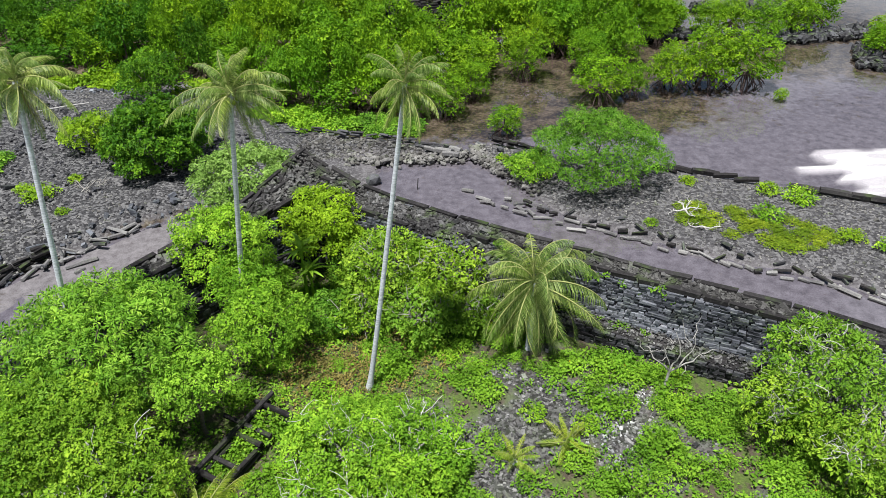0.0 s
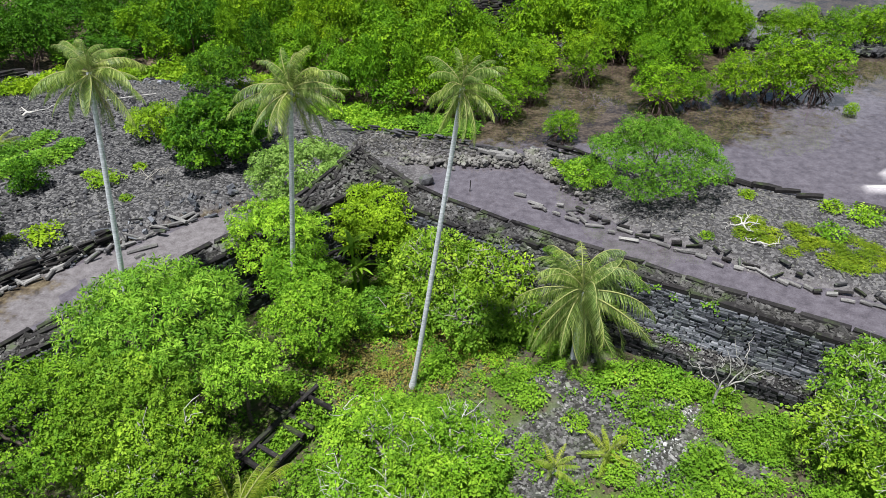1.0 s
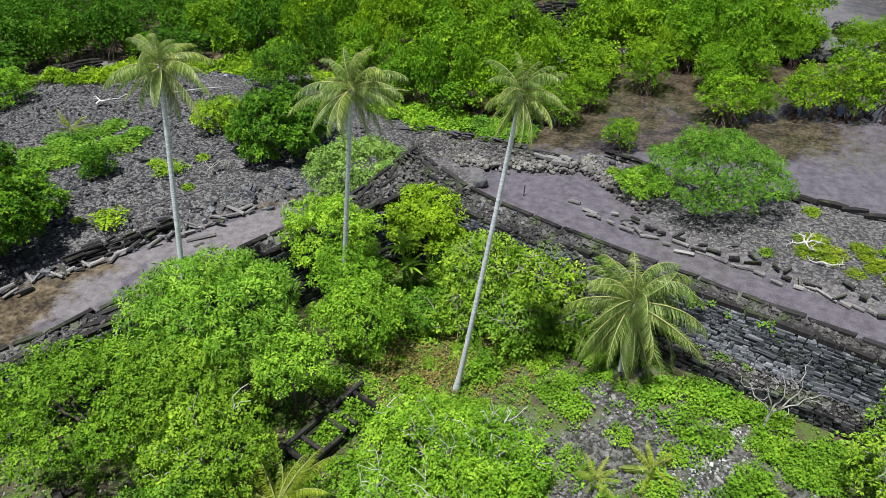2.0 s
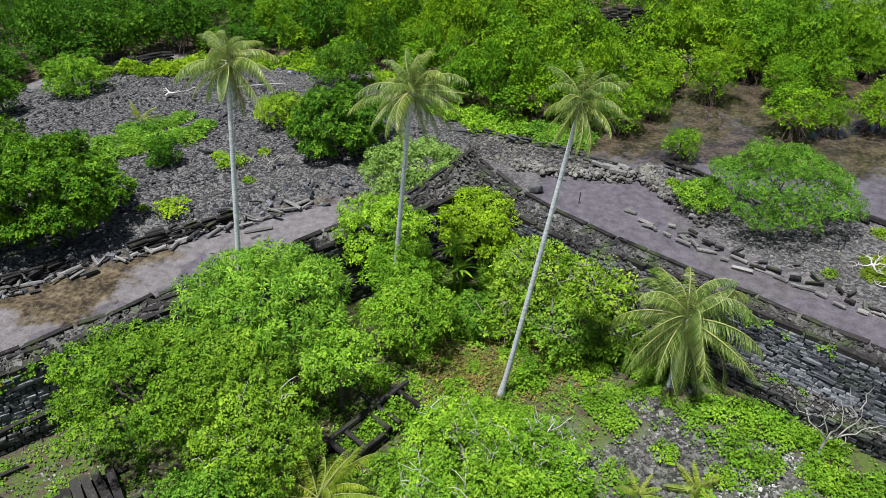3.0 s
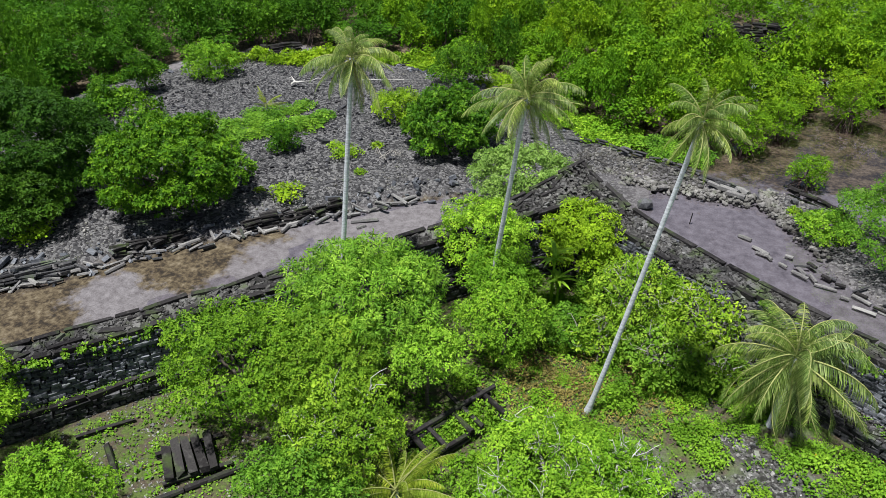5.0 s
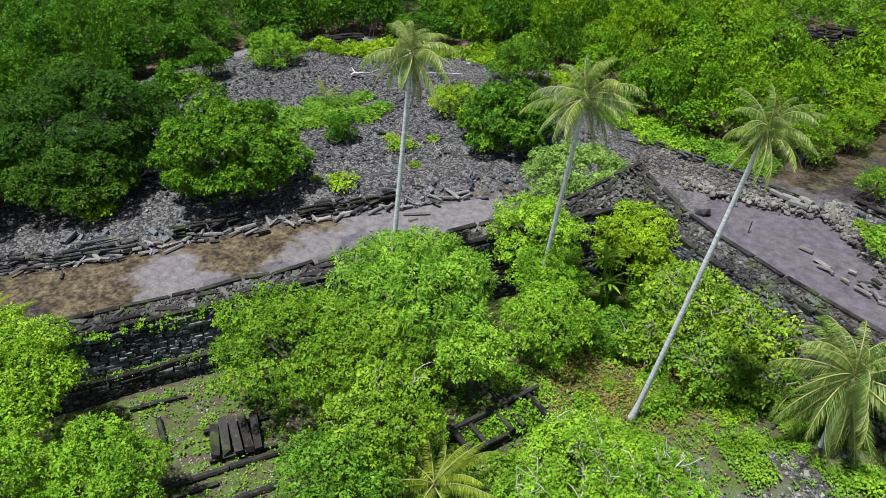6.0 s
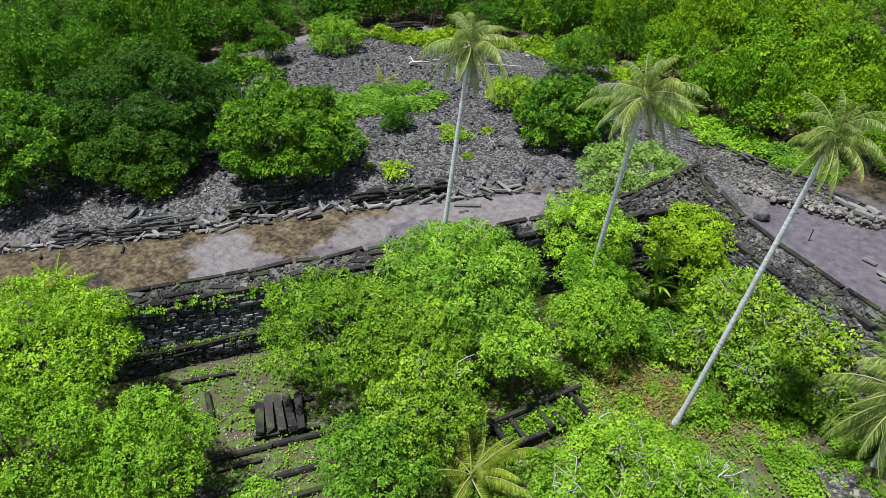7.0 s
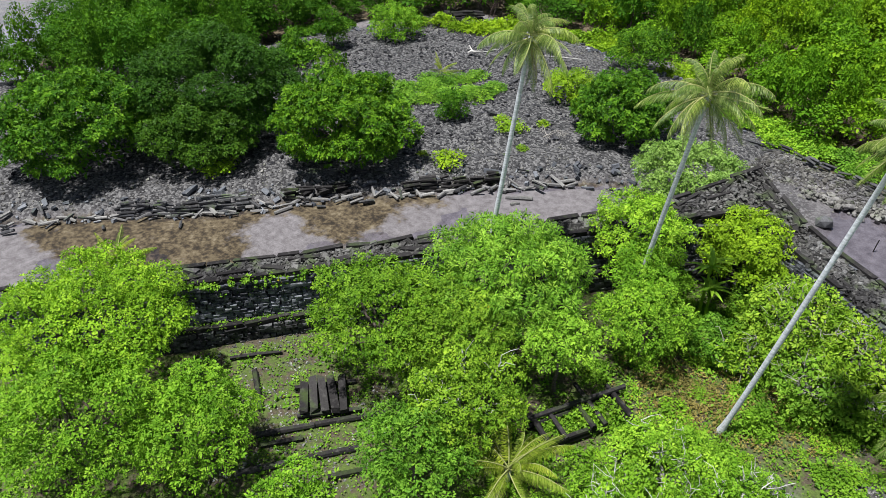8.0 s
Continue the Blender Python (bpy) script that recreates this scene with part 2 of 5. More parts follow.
def water_material():
    m = Nodes("water")
    ripple = m.math("ADD", m.world_noise(1.1, 4.0), m.math("MULTIPLY", m.world_noise(0.16, 3.0), 2.0))
    normal = m.bump(ripple, 0.05, 0.10)
    clear, gloss = m.add("BsdfTransparent", Color=(0.90, 0.89, 0.94, 1)), m.add("BsdfGlossy", Roughness=0.03, Color=(1, 1, 1, 1))
    fr = m.add("Fresnel", IOR=1.8)
    m.link(normal, gloss.inputs["Normal"])
    m.link(normal, fr.inputs["Normal"])
    both = m.add("MixShader")
    m.link(fr.outputs[0], both.inputs[0])
    m.link(clear.outputs[0], both.inputs[1])
    m.link(gloss.outputs[0], both.inputs[2])
    m.link(both.outputs[0], m.out.inputs[0])
    return m.mat


WATER = water_material()


# ---------------------------------------------------------------- mesh helpers
def mesh_of(name, verts, faces, material, smooth=False):
    """A mesh from arrays; faces all have the same number of corners."""
    verts, faces = np.asarray(verts, dtype=np.float32), np.asarray(faces, dtype=np.int32)
    me = bpy.data.meshes.new(name)
    me.vertices.add(len(verts))
    me.vertices.foreach_set("co", verts.ravel())
    me.loops.add(faces.size)
    me.loops.foreach_set("vertex_index", faces.ravel())
    me.polygons.add(len(faces))
    me.polygons.foreach_set("loop_start", np.arange(0, faces.size, faces.shape[1], dtype=np.int32))
    me.polygons.foreach_set("use_smooth", np.full(len(faces), smooth))
    me.update(calc_edges=True)
    me.materials.append(material)
    return me


def part(name, me, parent, label=""):
    ob = new(name, me)
    ob.parent = parent
    return tagged(ob, label) if label else ob


def thing(name, label, category, at=(0, 0, 0), group="", kind="", turn=0.0, size=1.0):
    ob = new(name)
    ob.matrix_world = pose(*at, 0, 0, turn) @ Matrix.Scale(size, 4)
    return tagged(ob, label, category, group, kind)


def unit(v):
    return v / np.maximum(np.linalg.norm(v, axis=-1, keepdims=True), 1e-9)


def clump_leaves(rng, centres, outward, spread, each, length, width, up=0.5):
    """Rosettes of pointed, folded leaves round the given centres; each leaf's corners carry the tone of its rosette."""
    m = len(centres)
    n = m * each
    axis_ = unit(outward * 0.8 + np.array([0, 0, up]) + rng.normal(size=(m, 3)) * 0.3)
    one = unit(np.cross(axis_, rng.normal(size=(m, 3))))
    two = np.cross(axis_, one)
    c, ax, one, two = (np.repeat(q, each, 0) for q in (centres, axis_, one, two))
    turn = (np.tile(np.arange(each), m) * 2.399963 + rng.normal(size=n) * 0.3)[:, None]
    rise_ = rng.uniform(-0.35, 0.85, (n, 1))
    radial = np.cos(turn) * one + np.sin(turn) * two
    ahead = np.cos(rise_) * radial + np.sin(rise_) * ax
    normal = np.cos(rise_) * ax - np.sin(rise_) * radial
    side = np.cross(normal, ahead)
    big = np.repeat(rng.uniform(0.7, 1.3, (m, 1)), each, 0) * rng.uniform(0.75, 1.2, (n, 1))
    at = c + ahead * spread * rng.uniform(0.05, 0.6, (n, 1)) + ax * spread * rng.uniform(-0.5, 0.4, (n, 1))
    tip = at + ahead * length * big - np.array([0, 0, 1]) * length * 0.25 * rng.random((n, 1))
    mid = at + ahead * length * big * 0.5 + normal * length * 0.1
    v = np.stack([at, mid + side * width * big / 2, tip, mid - side * width * big / 2], 1).reshape(-1, 3)
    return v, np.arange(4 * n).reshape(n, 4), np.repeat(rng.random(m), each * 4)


def leafy(name, parts, material):
    """One mesh from several sets of rosettes, with their tones."""
    me = mesh_of(name, *join_arrays([q[:2] for q in parts]), material)
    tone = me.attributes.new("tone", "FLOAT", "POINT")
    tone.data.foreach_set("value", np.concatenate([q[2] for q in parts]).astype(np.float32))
    return me


def dome_points(rng, n, low):
    """Evenly spread directions above the given height."""
    k = np.arange(n) + 0.5
    z = 1 - (1 - low) * k / n
    a = 2.399963 * k + rng.uniform(0, 6.283)
    d = np.stack([np.cos(a) * np.sqrt(1 - z * z), np.sin(a) * np.sqrt(1 - z * z), z], 1)
    return unit(d + rng.normal(size=d.shape) * 0.12)


def crown_lumps(rng, r, rz, size=(0.7, 1.7), low=-0.3, tries=500, tall=(0.62, 0.85)):
    """Separate lobes of the given radii in metres, set over an uneven dome with gaps between them."""
    out = []
    for k in range(tries):
        z = rng.uniform(low, 1)
        a = rng.uniform(0, 6.283)
        d = np.array([math.cos(a) * math.sqrt(1 - z * z), math.sin(a) * math.sqrt(1 - z * z), z])
        q = rng.uniform(*size) if k > 40 else size[1] * rng.uniform(0.8, 1.0)
        q = min(q, r * 0.6)
        c = d * np.array([max(r - q * 0.8, 0), max(r - q * 0.8, 0), max(rz - q * 0.6, 0.2 * rz)]) * rng.uniform(0.8, 1.1)
        if all(np.linalg.norm(c - c2) > 0.74 * (q + q2[0]) for c2, q2 in out):
            out.append((c, np.array([q, q, q * rng.uniform(*tall)])))
    return out


def crown_mesh(name, rng, lumps, material, leaf=(0.26, 0.13), spacing=0.5, each=15, low=-0.3, core=None, dense=True):
    """Leaves in little tufts over the lobes, and coarser ones on an inner dome (centre, radii)."""
    centre, rad = np.array([c for c, _ in lumps]), np.array([q for _, q in lumps])
    parts = []
    for i, (c, q) in enumerate(lumps):
        n = max(4, int(2.5 * math.pi * q[0] * q[0] / spacing ** 2))
        d = dome_points(rng, n, low)
        p = c + d * q * rng.uniform(0.82, 1.13, (len(d), 1))
        other = np.arange(len(centre)) != i
        deep = ((((p[:, None] - centre[other]) / rad[other]) ** 2).sum(2) < 0.55).any(1) if other.any() else np.zeros(len(p), bool)
        if (~deep).any():
            parts.append(clump_leaves(rng, p[~deep], d[~deep], spacing * 0.5, each, leaf[0], leaf[1]))
        if core and dense and q[0] > 0.5:
            d = dome_points(rng, max(5, n // 4), -0.5)
            parts.append(clump_leaves(rng, c + d * q * 0.72, d, spacing * 0.7, 7, leaf[0] * 1.25, leaf[1] * 1.6))
    if core:
        c, q = core
        n = max(6, int(3.4 * math.pi * q[0] * q[0] / (spacing * 2.2) ** 2))
        d = dome_points(rng, n, -0.5)
        parts.append(clump_leaves(rng, c + d * q * rng.uniform(0.8, 1.1, (n, 1)), d, spacing * 1.2, 9, leaf[0] * 1.35, leaf[1] * 1.6))
    return leafy(name, parts, material)


def tube_arrays(path, radii, sides=7):
    path, radii = np.asarray(path, float), np.asarray(radii, float)
    t = unit(np.gradient(path, axis=0))
    ref = np.array([0.31, 0.95, 0.05])
    a = unit(np.cross(t, ref))
    b = np.cross(t, a)
    ang = np.linspace(0, 2 * np.pi, sides, endpoint=False)
    v = path[:, None] + radii[:, None, None] * (np.cos(ang)[None, :, None] * a[:, None] + np.sin(ang)[None, :, None] * b[:, None])
    n = len(path)
    i, j = np.meshgrid(np.arange(n - 1), np.arange(sides), indexing="ij")
    q = np.stack([i * sides + j, i * sides + (j + 1) % sides, (i + 1) * sides + (j + 1) % sides, (i + 1) * sides + j], -1).reshape(-1, 4)
    return v.reshape(-1, 3), q


def join_arrays(items):
    vs, fs, k = [], [], 0
    for v, f in items:
        vs.append(v), fs.append(f + k)
        k += len(v)
    return np.concatenate(vs), np.concatenate(fs)


def bend_path(rng, a, b, steps=6, wobble=0.06):
    a, b = np.asarray(a, float), np.asarray(b, float)
    s = np.linspace(0, 1, steps)[:, None]
    off = np.cumsum(rng.normal(size=(steps, 3)), 0) * wobble * np.linalg.norm(b - a) / steps ** 0.5
    return a + (b - a) * s + off * np.sin(s * np.pi)


def branch_mesh(name, rng, base, heads, r0, material, twigs=0, sides=7):
    """A trunk that forks into a limb for each head."""
    base = np.asarray(base, float)
    mean = np.mean(heads, 0)
    fork = base + (mean - base) * np.array([0.35, 0.35, 0.45])
    items = [tube_arrays(bend_path(rng, base, fork, 5), np.linspace(r0, r0 * 0.75, 5), sides)]
    for h in heads:
        items.append(tube_arrays(bend_path(rng, fork, h, 6, 0.12), np.linspace(r0 * 0.6, r0 * 0.14, 6), 5))
        for _ in range(twigs):
            s = fork + (h - fork) * rng.uniform(0.45, 1.0)
            e = s + unit(rng.normal(size=3) + np.array([0, 0, 0.8])) * rng.uniform(0.6, 1.6)
            items.append(tube_arrays(bend_path(rng, s, e, 4, 0.2), np.linspace(0.034, 0.014, 4), 3))
    return mesh_of(name, *join_arrays(items), material, True)


# ---------------------------------------------------------------- the plan
RIGHT_DIR, RIGHT_IN = np.array([0.866, -0.5]), np.array([-0.5, -0.866])
LEFT_DIR, LEFT_IN = np.array([-0.636, -0.772]), np.array([0.772, -0.636])
RIGHT_OFF, LEFT_OFF = -42.3, -43.65


def corner(dr, dl):
    """The meeting of the lines dr and dl metres inside the outer faces."""
    return np.linalg.solve(np.array([RIGHT_IN, LEFT_IN]), np.array([RIGHT_OFF + dr, LEFT_OFF + dl]))


FAR_ISLAND = np.array([(-68.5, 17.5), (-62.8, 22.9), (-56.5, 28.8), (-52.2, 32.8), (-49.0, 37.0), (-46.0, 41.0), (-40.9, 45.4), (-38.0, 48.9), (-33.2, 53.2), (-27.8, 58.2),
                       (-20.5, 62.0), (-14.0, 70.0), (-7.8, 72.8), (-3.9, 71.2), (3.4, 70.9), (3.8, 72.2), (-5.3, 76.0), (-13.5, 78.6), (-22, 87), (-32, 92),
                       (-51, 96), (-71, 94), (-82, 80), (-87, 72), (-88, 60), (-100, 46), (-110, 25), (-100, -10), (-80, -2)])
NEAR_ISLAND = np.array([(4.6, 73.0), (7.2, 74.4), (12.2, 72.0), (24.9, 66.6), (33.6, 63.6), (39.4, 60.9), (60, 50), (85, 38), (66, 24), (36.4, 43.3), (30.5, 47.5),
                        (26.2, 48.9), (22.0, 51.3), (16.6, 54.4), (10.9, 59.1), (9.8, 63.3), (5.9, 68.9)])


# outline of the uneven white patch raised to about water level
PALE_BAR = np.array([(39.6, 65.2), (41.6, 67.0), (43.2, 69.6), (51, 70.5), (60, 66), (58, 54), (45.5, 59.4), (42.0, 61.2), (43.2, 63.4)])


FOREST = np.array([(-24, 90), (-33, 95), (-52, 99), (-72, 97), (-82, 84), (-86, 70), (-81, 58), (-86, 47), (-93, 37), (-100, 30), (-107, 38), (-116, 46), (-126, 56), (-146, 72), (-190, 104), (-190, 200),
                   (46, 200), (45, 128), (40, 113), (33, 102), (22, 100), (13, 103), (6, 99), (2, 90), (-6, 80), (-13, 81)], float)


def inside_by(poly, p):
    """Metres inside the polygon, negative outside."""
    d, inside = np.full(len(p), 1e9), np.zeros(len(p), bool)
    for a, b in zip(poly, np.roll(poly, -1, 0)):
        e = b - a
        s = np.clip(((p - a) @ e) / (e @ e), 0, 1)
        d = np.minimum(d, np.linalg.norm(p - a - s[:, None] * e, axis=1))
        cross = ((a[1] > p[:, 1]) != (b[1] > p[:, 1])) & (p[:, 0] < (b[0] - a[0]) * (p[:, 1] - a[1]) / (b[1] - a[1] + 1e-12) + a[0])
        inside ^= cross
    return np.where(inside, d, -d)


def wave_noise(p, scale, seed):
    """Smooth noise from -1 to 1, quick for many points."""
    r = np.random.default_rng(seed)
    out = np.zeros(len(p))
    for k in range(10):
        f, a, ph = scale * r.uniform(0.6, 2.2), r.uniform(0, 6.283), r.uniform(0, 6.283)
        out += np.sin((p[:, 0] * math.cos(a) + p[:, 1] * math.sin(a)) * f + ph)
    return out / 4.5


def smooth01(x, a, b):
    s = np.clip((x - a) / (b - a), 0, 1)
    return s * s * (3 - 2 * s)


def ground_at(p):
    """Height of the ground, and how much of it is rubble, soil and algae mud."""
    p = np.asarray(p, float)
    far, near = inside_by(FAR_ISLAND, p), inside_by(NEAR_ISLAND, p)
    dr, dl = p @ RIGHT_IN - RIGHT_OFF, p @ LEFT_IN - LEFT_OFF
    court = np.minimum(dr, dl)
    edge = wave_noise(p, 0.9, 3) * 0.5
    left_channel = smooth01(-dl, -2, 1) * smooth01(-(far + 0), -1, 1) * smooth01(p[:, 0], -20, -26) * smooth01(p[:, 0], -150, -100)
    right_channel = smooth01(-dr, -2, 1) * smooth01(p[:, 1], 80, 72) * smooth01(p[:, 0], -30, -20)
    z = -0.42 + wave_noise(p, 0.25, 5) * 0.08
    z = z + right_channel * 0.22 + left_channel * (0.475 + 0.035 * wave_noise(p, 0.55, 8) + 0.02 * wave_noise(p, 1.7, 9))
    isl = smooth01(far + edge, -0.6, 2.2)
    h_far = 0.75 + 0.35 * smooth01(far, 3, 4.2) + 0.35 * smooth01(far, 7.5, 8.8) + 0.16 * wave_noise(p, 0.5, 11)
    h_far = np.where(p[:, 0] > -16, 0.5 + 0.1 * wave_noise(p, 0.5, 11), h_far)
    z = z + (h_far - z) * isl
    isn = smooth01(near + edge, -0.6, 1.8)
    z = z + (0.42 + 0.18 * smooth01(near, 1, 5) + 0.1 * wave_noise(p, 0.6, 12) - z) * isn
    inn = smooth01(court, 1.0, 1.4)
    z = z + (1.5 + 0.18 * wave_noise(p, 0.35, 14) - z) * inn
    forest = smooth01(inside_by(FOREST, p), 0, 3) * np.clip(smooth01(p[:, 0], 8, 0) * smooth01(p[:, 1], 86, 94) + smooth01(p[:, 0], -70, -80), 0, 1)
    forest = np.clip(forest, 0, 1) * (1 - isl) * (1 - isn) * (1 - inn)
    z = z + (0.06 - z) * forest
    corner_fan = smooth01(np.hypot(p[:, 0] + 12, p[:, 1] - 67), 9, 3) * (1 - inn)
    z = z + np.maximum(0, 0.28 - z) * corner_fan
    rubble = np.clip(isl + isn * 0.9 + corner_fan * 0.7, 0, 1) * (1 - inn)
    open_court = smooth01(np.hypot((p[:, 0] - 7.5) / 10.5, (p[:, 1] - 30.5) / 7.2) + 0.6 * wave_noise(p, 0.9, 21), 0.8, 0.4)
    soil = np.clip(inn * (1 - 0.85 * open_court), 0, 1)
    rubble = np.clip(rubble + inn * open_court, 0, 1)
    lagoon = (1 - isl) * (1 - isn) * (1 - inn) * (1 - right_channel)
    # less dark algae eastward: paler mud stands in for the lagoon's sky reflection
    lagoon = lagoon * (1 - 0.8 * smooth01(p[:, 0] - 0.5 * (p[:, 1] - 70), 22, 34) * smooth01(p[:, 1], 98, 88))
    bar = smooth01(inside_by(PALE_BAR, p) + 1.5 * wave_noise(p * (0.5, 1.6), 0.9, 41), 0.0, 0.7) * (1 - isn)
    z = z + (0.004 + 0.08 * wave_noise(p * (0.5, 2.2), 0.9, 42) - z) * bar
    lagoon = np.where(left_channel > 0.3, lagoon * smooth01(-dl + 1.6 * wave_noise(p, 0.35, 51), 2.6, 4.6) * smooth01(-p[:, 0] + 1.5 * wave_noise(p, 0.5, 53), 36, 41) * smooth01(-p[:, 0] + 1.5 * wave_noise(p, 0.5, 54), 67, 63) * smooth01(p[:, 1] + wave_noise(p, 0.6, 55), 17.2, 19.6) * (1 - smooth01(np.hypot((p[:, 0] + 44.6) / 4.2, (p[:, 1] - 32.6) / 3.4) + 0.5 * wave_noise(p, 0.6, 52), 1.5, 0.5)), lagoon)
    return z, rubble, soil, np.clip(np.maximum(lagoon, forest), 0, 1), bar


def axis(lo, hi, step, reach):
    a = np.arange(lo, hi + step / 2, step)
    g = np.cumsum(step * 1.35 ** np.arange(1, 40))
    g = g[g < reach]
    return np.concatenate([(lo - g)[::-1], a, hi + g])


gx, gy = axis(-130, 90, 0.75, 3000), axis(0, 150, 0.75, 3000)
GX, GY = np.meshgrid(gx, gy)
gp = np.stack([GX.ravel(), GY.ravel()], 1)
gz, g_rubble, g_soil, g_algae, g_pale = ground_at(gp)
ni, nj = len(gy), len(gx)
ii, jj = np.meshgrid(np.arange(ni - 1), np.arange(nj - 1), indexing="ij")
gf = np.stack([ii * nj + jj, ii * nj + jj + 1, (ii + 1) * nj + jj + 1, (ii + 1) * nj + jj], -1).reshape(-1, 4)
ground_mesh = mesh_of("ground", np.column_stack([gp, gz]), gf, GROUND, True)
zone = ground_mesh.color_attributes.new("zone", "FLOAT_COLOR", "POINT")
zone.data.foreach_set("color", np.column_stack([g_rubble, g_soil, g_algae, g_pale]).astype(np.float32).ravel())
tagged(new("ground", ground_mesh), "muddy tidal flat, grey stone rubble and dark soil", "ground", kind="structure")

water_mesh = mesh_of("water", [(-3000, -3000, 0), (3000, -3000, 0), (3000, 3000, 0), (-3000, 3000, 0)], [(0, 1, 2, 3)], WATER)
tagged(new("water", water_mesh), "shallow brown tidal water reflecting a cloudy sky", "water", kind="structure")


def ground_z(x, y):
    return float(ground_at(np.array([[x, y]]))[0][0])


# ---------------------------------------------------------------- stones
CUBE = np.array([(-1, -1, -1), (1, -1, -1), (1, 1, -1), (-1, 1, -1), (-1, -1, 1), (1, -1, 1), (1, 1, 1), (-1, 1, 1)], float) / 2
CUBE_F = np.array([(0, 3, 2, 1), (4, 5, 6, 7), (0, 1, 5, 4), (1, 2, 6, 5), (2, 3, 7, 6), (3, 0, 4, 7)])


def turns(rng, n, tilt):
    """Turn matrices: any way round, and tilted by up to about tilt radians."""
    a, b, c = rng.uniform(0, 6.283, n), rng.normal(size=n) * tilt, rng.normal(size=n) * tilt
    z, o = np.zeros(n), np.ones(n)
    rz = np.stack([np.cos(a), -np.sin(a), z, np.sin(a), np.cos(a), z, z, z, o], 1).reshape(n, 3, 3)
    rx = np.stack([o, z, z, z, np.cos(b), -np.sin(b), z, np.sin(b), np.cos(b)], 1).reshape(n, 3, 3)
    ry = np.stack([np.cos(c), z, np.sin(c), z, o, z, -np.sin(c), z, np.cos(c)], 1).reshape(n, 3, 3)
    return rz @ rx @ ry


def stone_arrays(rng, at, size, long=1.6, tilt=0.35):
    """Angular stones of about the given sizes, lying at the given places."""
    n = len(at)
    dims = np.stack([size * rng.uniform(0.8, long, n), size * rng.uniform(0.6, 1.0, n), size * rng.uniform(0.4, 0.8, n)], 1)
    v = CUBE[None] * dims[:, None] * (1 + rng.uniform(-0.32, 0.22, (n, 8, 3)))
    v = np.einsum("nij,nkj->nki", turns(rng, n, tilt), v) + np.asarray(at)[:, None]
    return v.reshape(-1, 3), (CUBE_F[None] + 8 * np.arange(n)[:, None, None]).reshape(-1, 4)


GOLD = (1 + 5 ** 0.5) / 2
ROUND = unit(np.array([(a, b * GOLD, 0) for a in (-1, 1) for b in (-1, 1)] + [(0, a, b * GOLD) for a in (-1, 1) for b in (-1, 1)] + [(a * GOLD, 0, b) for a in (-1, 1) for b in (-1, 1)]))
ROUND_F = np.array([(i, j, k) for i in range(12) for j in range(12) for k in range(12) if i < j and i < k and all(np.linalg.norm(ROUND[a] - ROUND[b]) < 1.1 for a, b in ((i, j), (j, k), (k, i))) and np.dot(np.cross(ROUND[j] - ROUND[i], ROUND[k] - ROUND[i]), ROUND[i]) > 0])


def cobble_arrays(rng, at, size):
    """Rounded, lumpy stones of about the given widths."""
    n = len(at)
    dims = np.stack([size * rng.uniform(0.45, 0.75, n), size * rng.uniform(0.35, 0.55, n), size * rng.uniform(0.25, 0.45, n)], 1)
    v = ROUND[None] * dims[:, None] * rng.uniform(0.75, 1.15, (n, 12, 1))
    v = np.einsum("nij,nkj->nki", turns(rng, n, 0.4), v) + np.asarray(at)[:, None]
    return v.reshape(-1, 3), (ROUND_F[None] + 12 * np.arange(n)[:, None, None]).reshape(-1, 3)


def scatter(rng, poly, count, margin=0.3, extra=None):
    lo, hi = poly.min(0), poly.max(0)
    p = rng.uniform(lo, hi, (int(count * 2.5), 2))
    ok = inside_by(poly, p) > margin
    if extra is not None:
        ok &= extra(p)
    return p[ok][:count]


def rubble_field(name, label, p, sizes, material, seed, lift=0.2, long=1.6):
    rng = np.random.default_rng(seed)
    z = ground_at(p)[0]
    me = mesh_of(name, *stone_arrays(rng, np.column_stack([p, z + sizes * lift]), sizes, long), material)
    return tagged(new(name, me), label, "rubble", kind="stuff")


rng = np.random.default_rng(7)
seen_far = lambda p: (np.hypot(p[:, 0], p[:, 1]) < 125) & (p[:, 0] > -98)
upper = lambda q: seen_far(q) & (inside_by(FAR_ISLAND, q) + 2.5 * wave_noise(q, 0.25, 17) > 7)
p = scatter(rng, FAR_ISLAND, 17000, -0.3, upper)
rubble_field("rubble_far_island", "loose grey basalt rubble over the flat islet", p, rng.gamma(2.0, 0.05, len(p)) + 0.05, RUBBLE_DARK, 1)
p = scatter(rng, FAR_ISLAND, 11000, -0.5, lambda q: (inside_by(FAR_ISLAND, q) + 2.5 * wave_noise(q, 0.25, 17) < 8) & seen_far(q))
rubble_field("rubble_bank", "pale grey broken stone along the islet's bank", p, rng.gamma(2.0, 0.036, len(p)) + 0.05, GRAVEL, 2)
p = scatter(rng, FAR_ISLAND, 2600, -0.6, lambda q: (inside_by(FAR_ISLAND, q) < 3.4) & seen_far(q) & (q[:, 0] < -18))
rubble_field("rubble_shore", "tumbled grey stones along the muddy shore", p, rng.gamma(3.0, 0.08, len(p)) + 0.15, BLUESTONE, 6, 0.35, 2.2)
p = scatter(rng, NEAR_ISLAND, 9000, -0.4)
rubble_field("rubble_near_island", "grey stone and coral rubble on a low spit", p, rng.gamma(2.0, 0.032, len(p)) + 0.045, GRAVEL, 3)
court_box = np.array([(-4, 24), (24, 24), (24, 40), (-4, 40)], float)
p = scatter(rng, court_box, 3500, 0, lambda q: (ground_at(q)[1] > 0.45) & ((q @ RIGHT_IN - RIGHT_OFF) > 3.8))
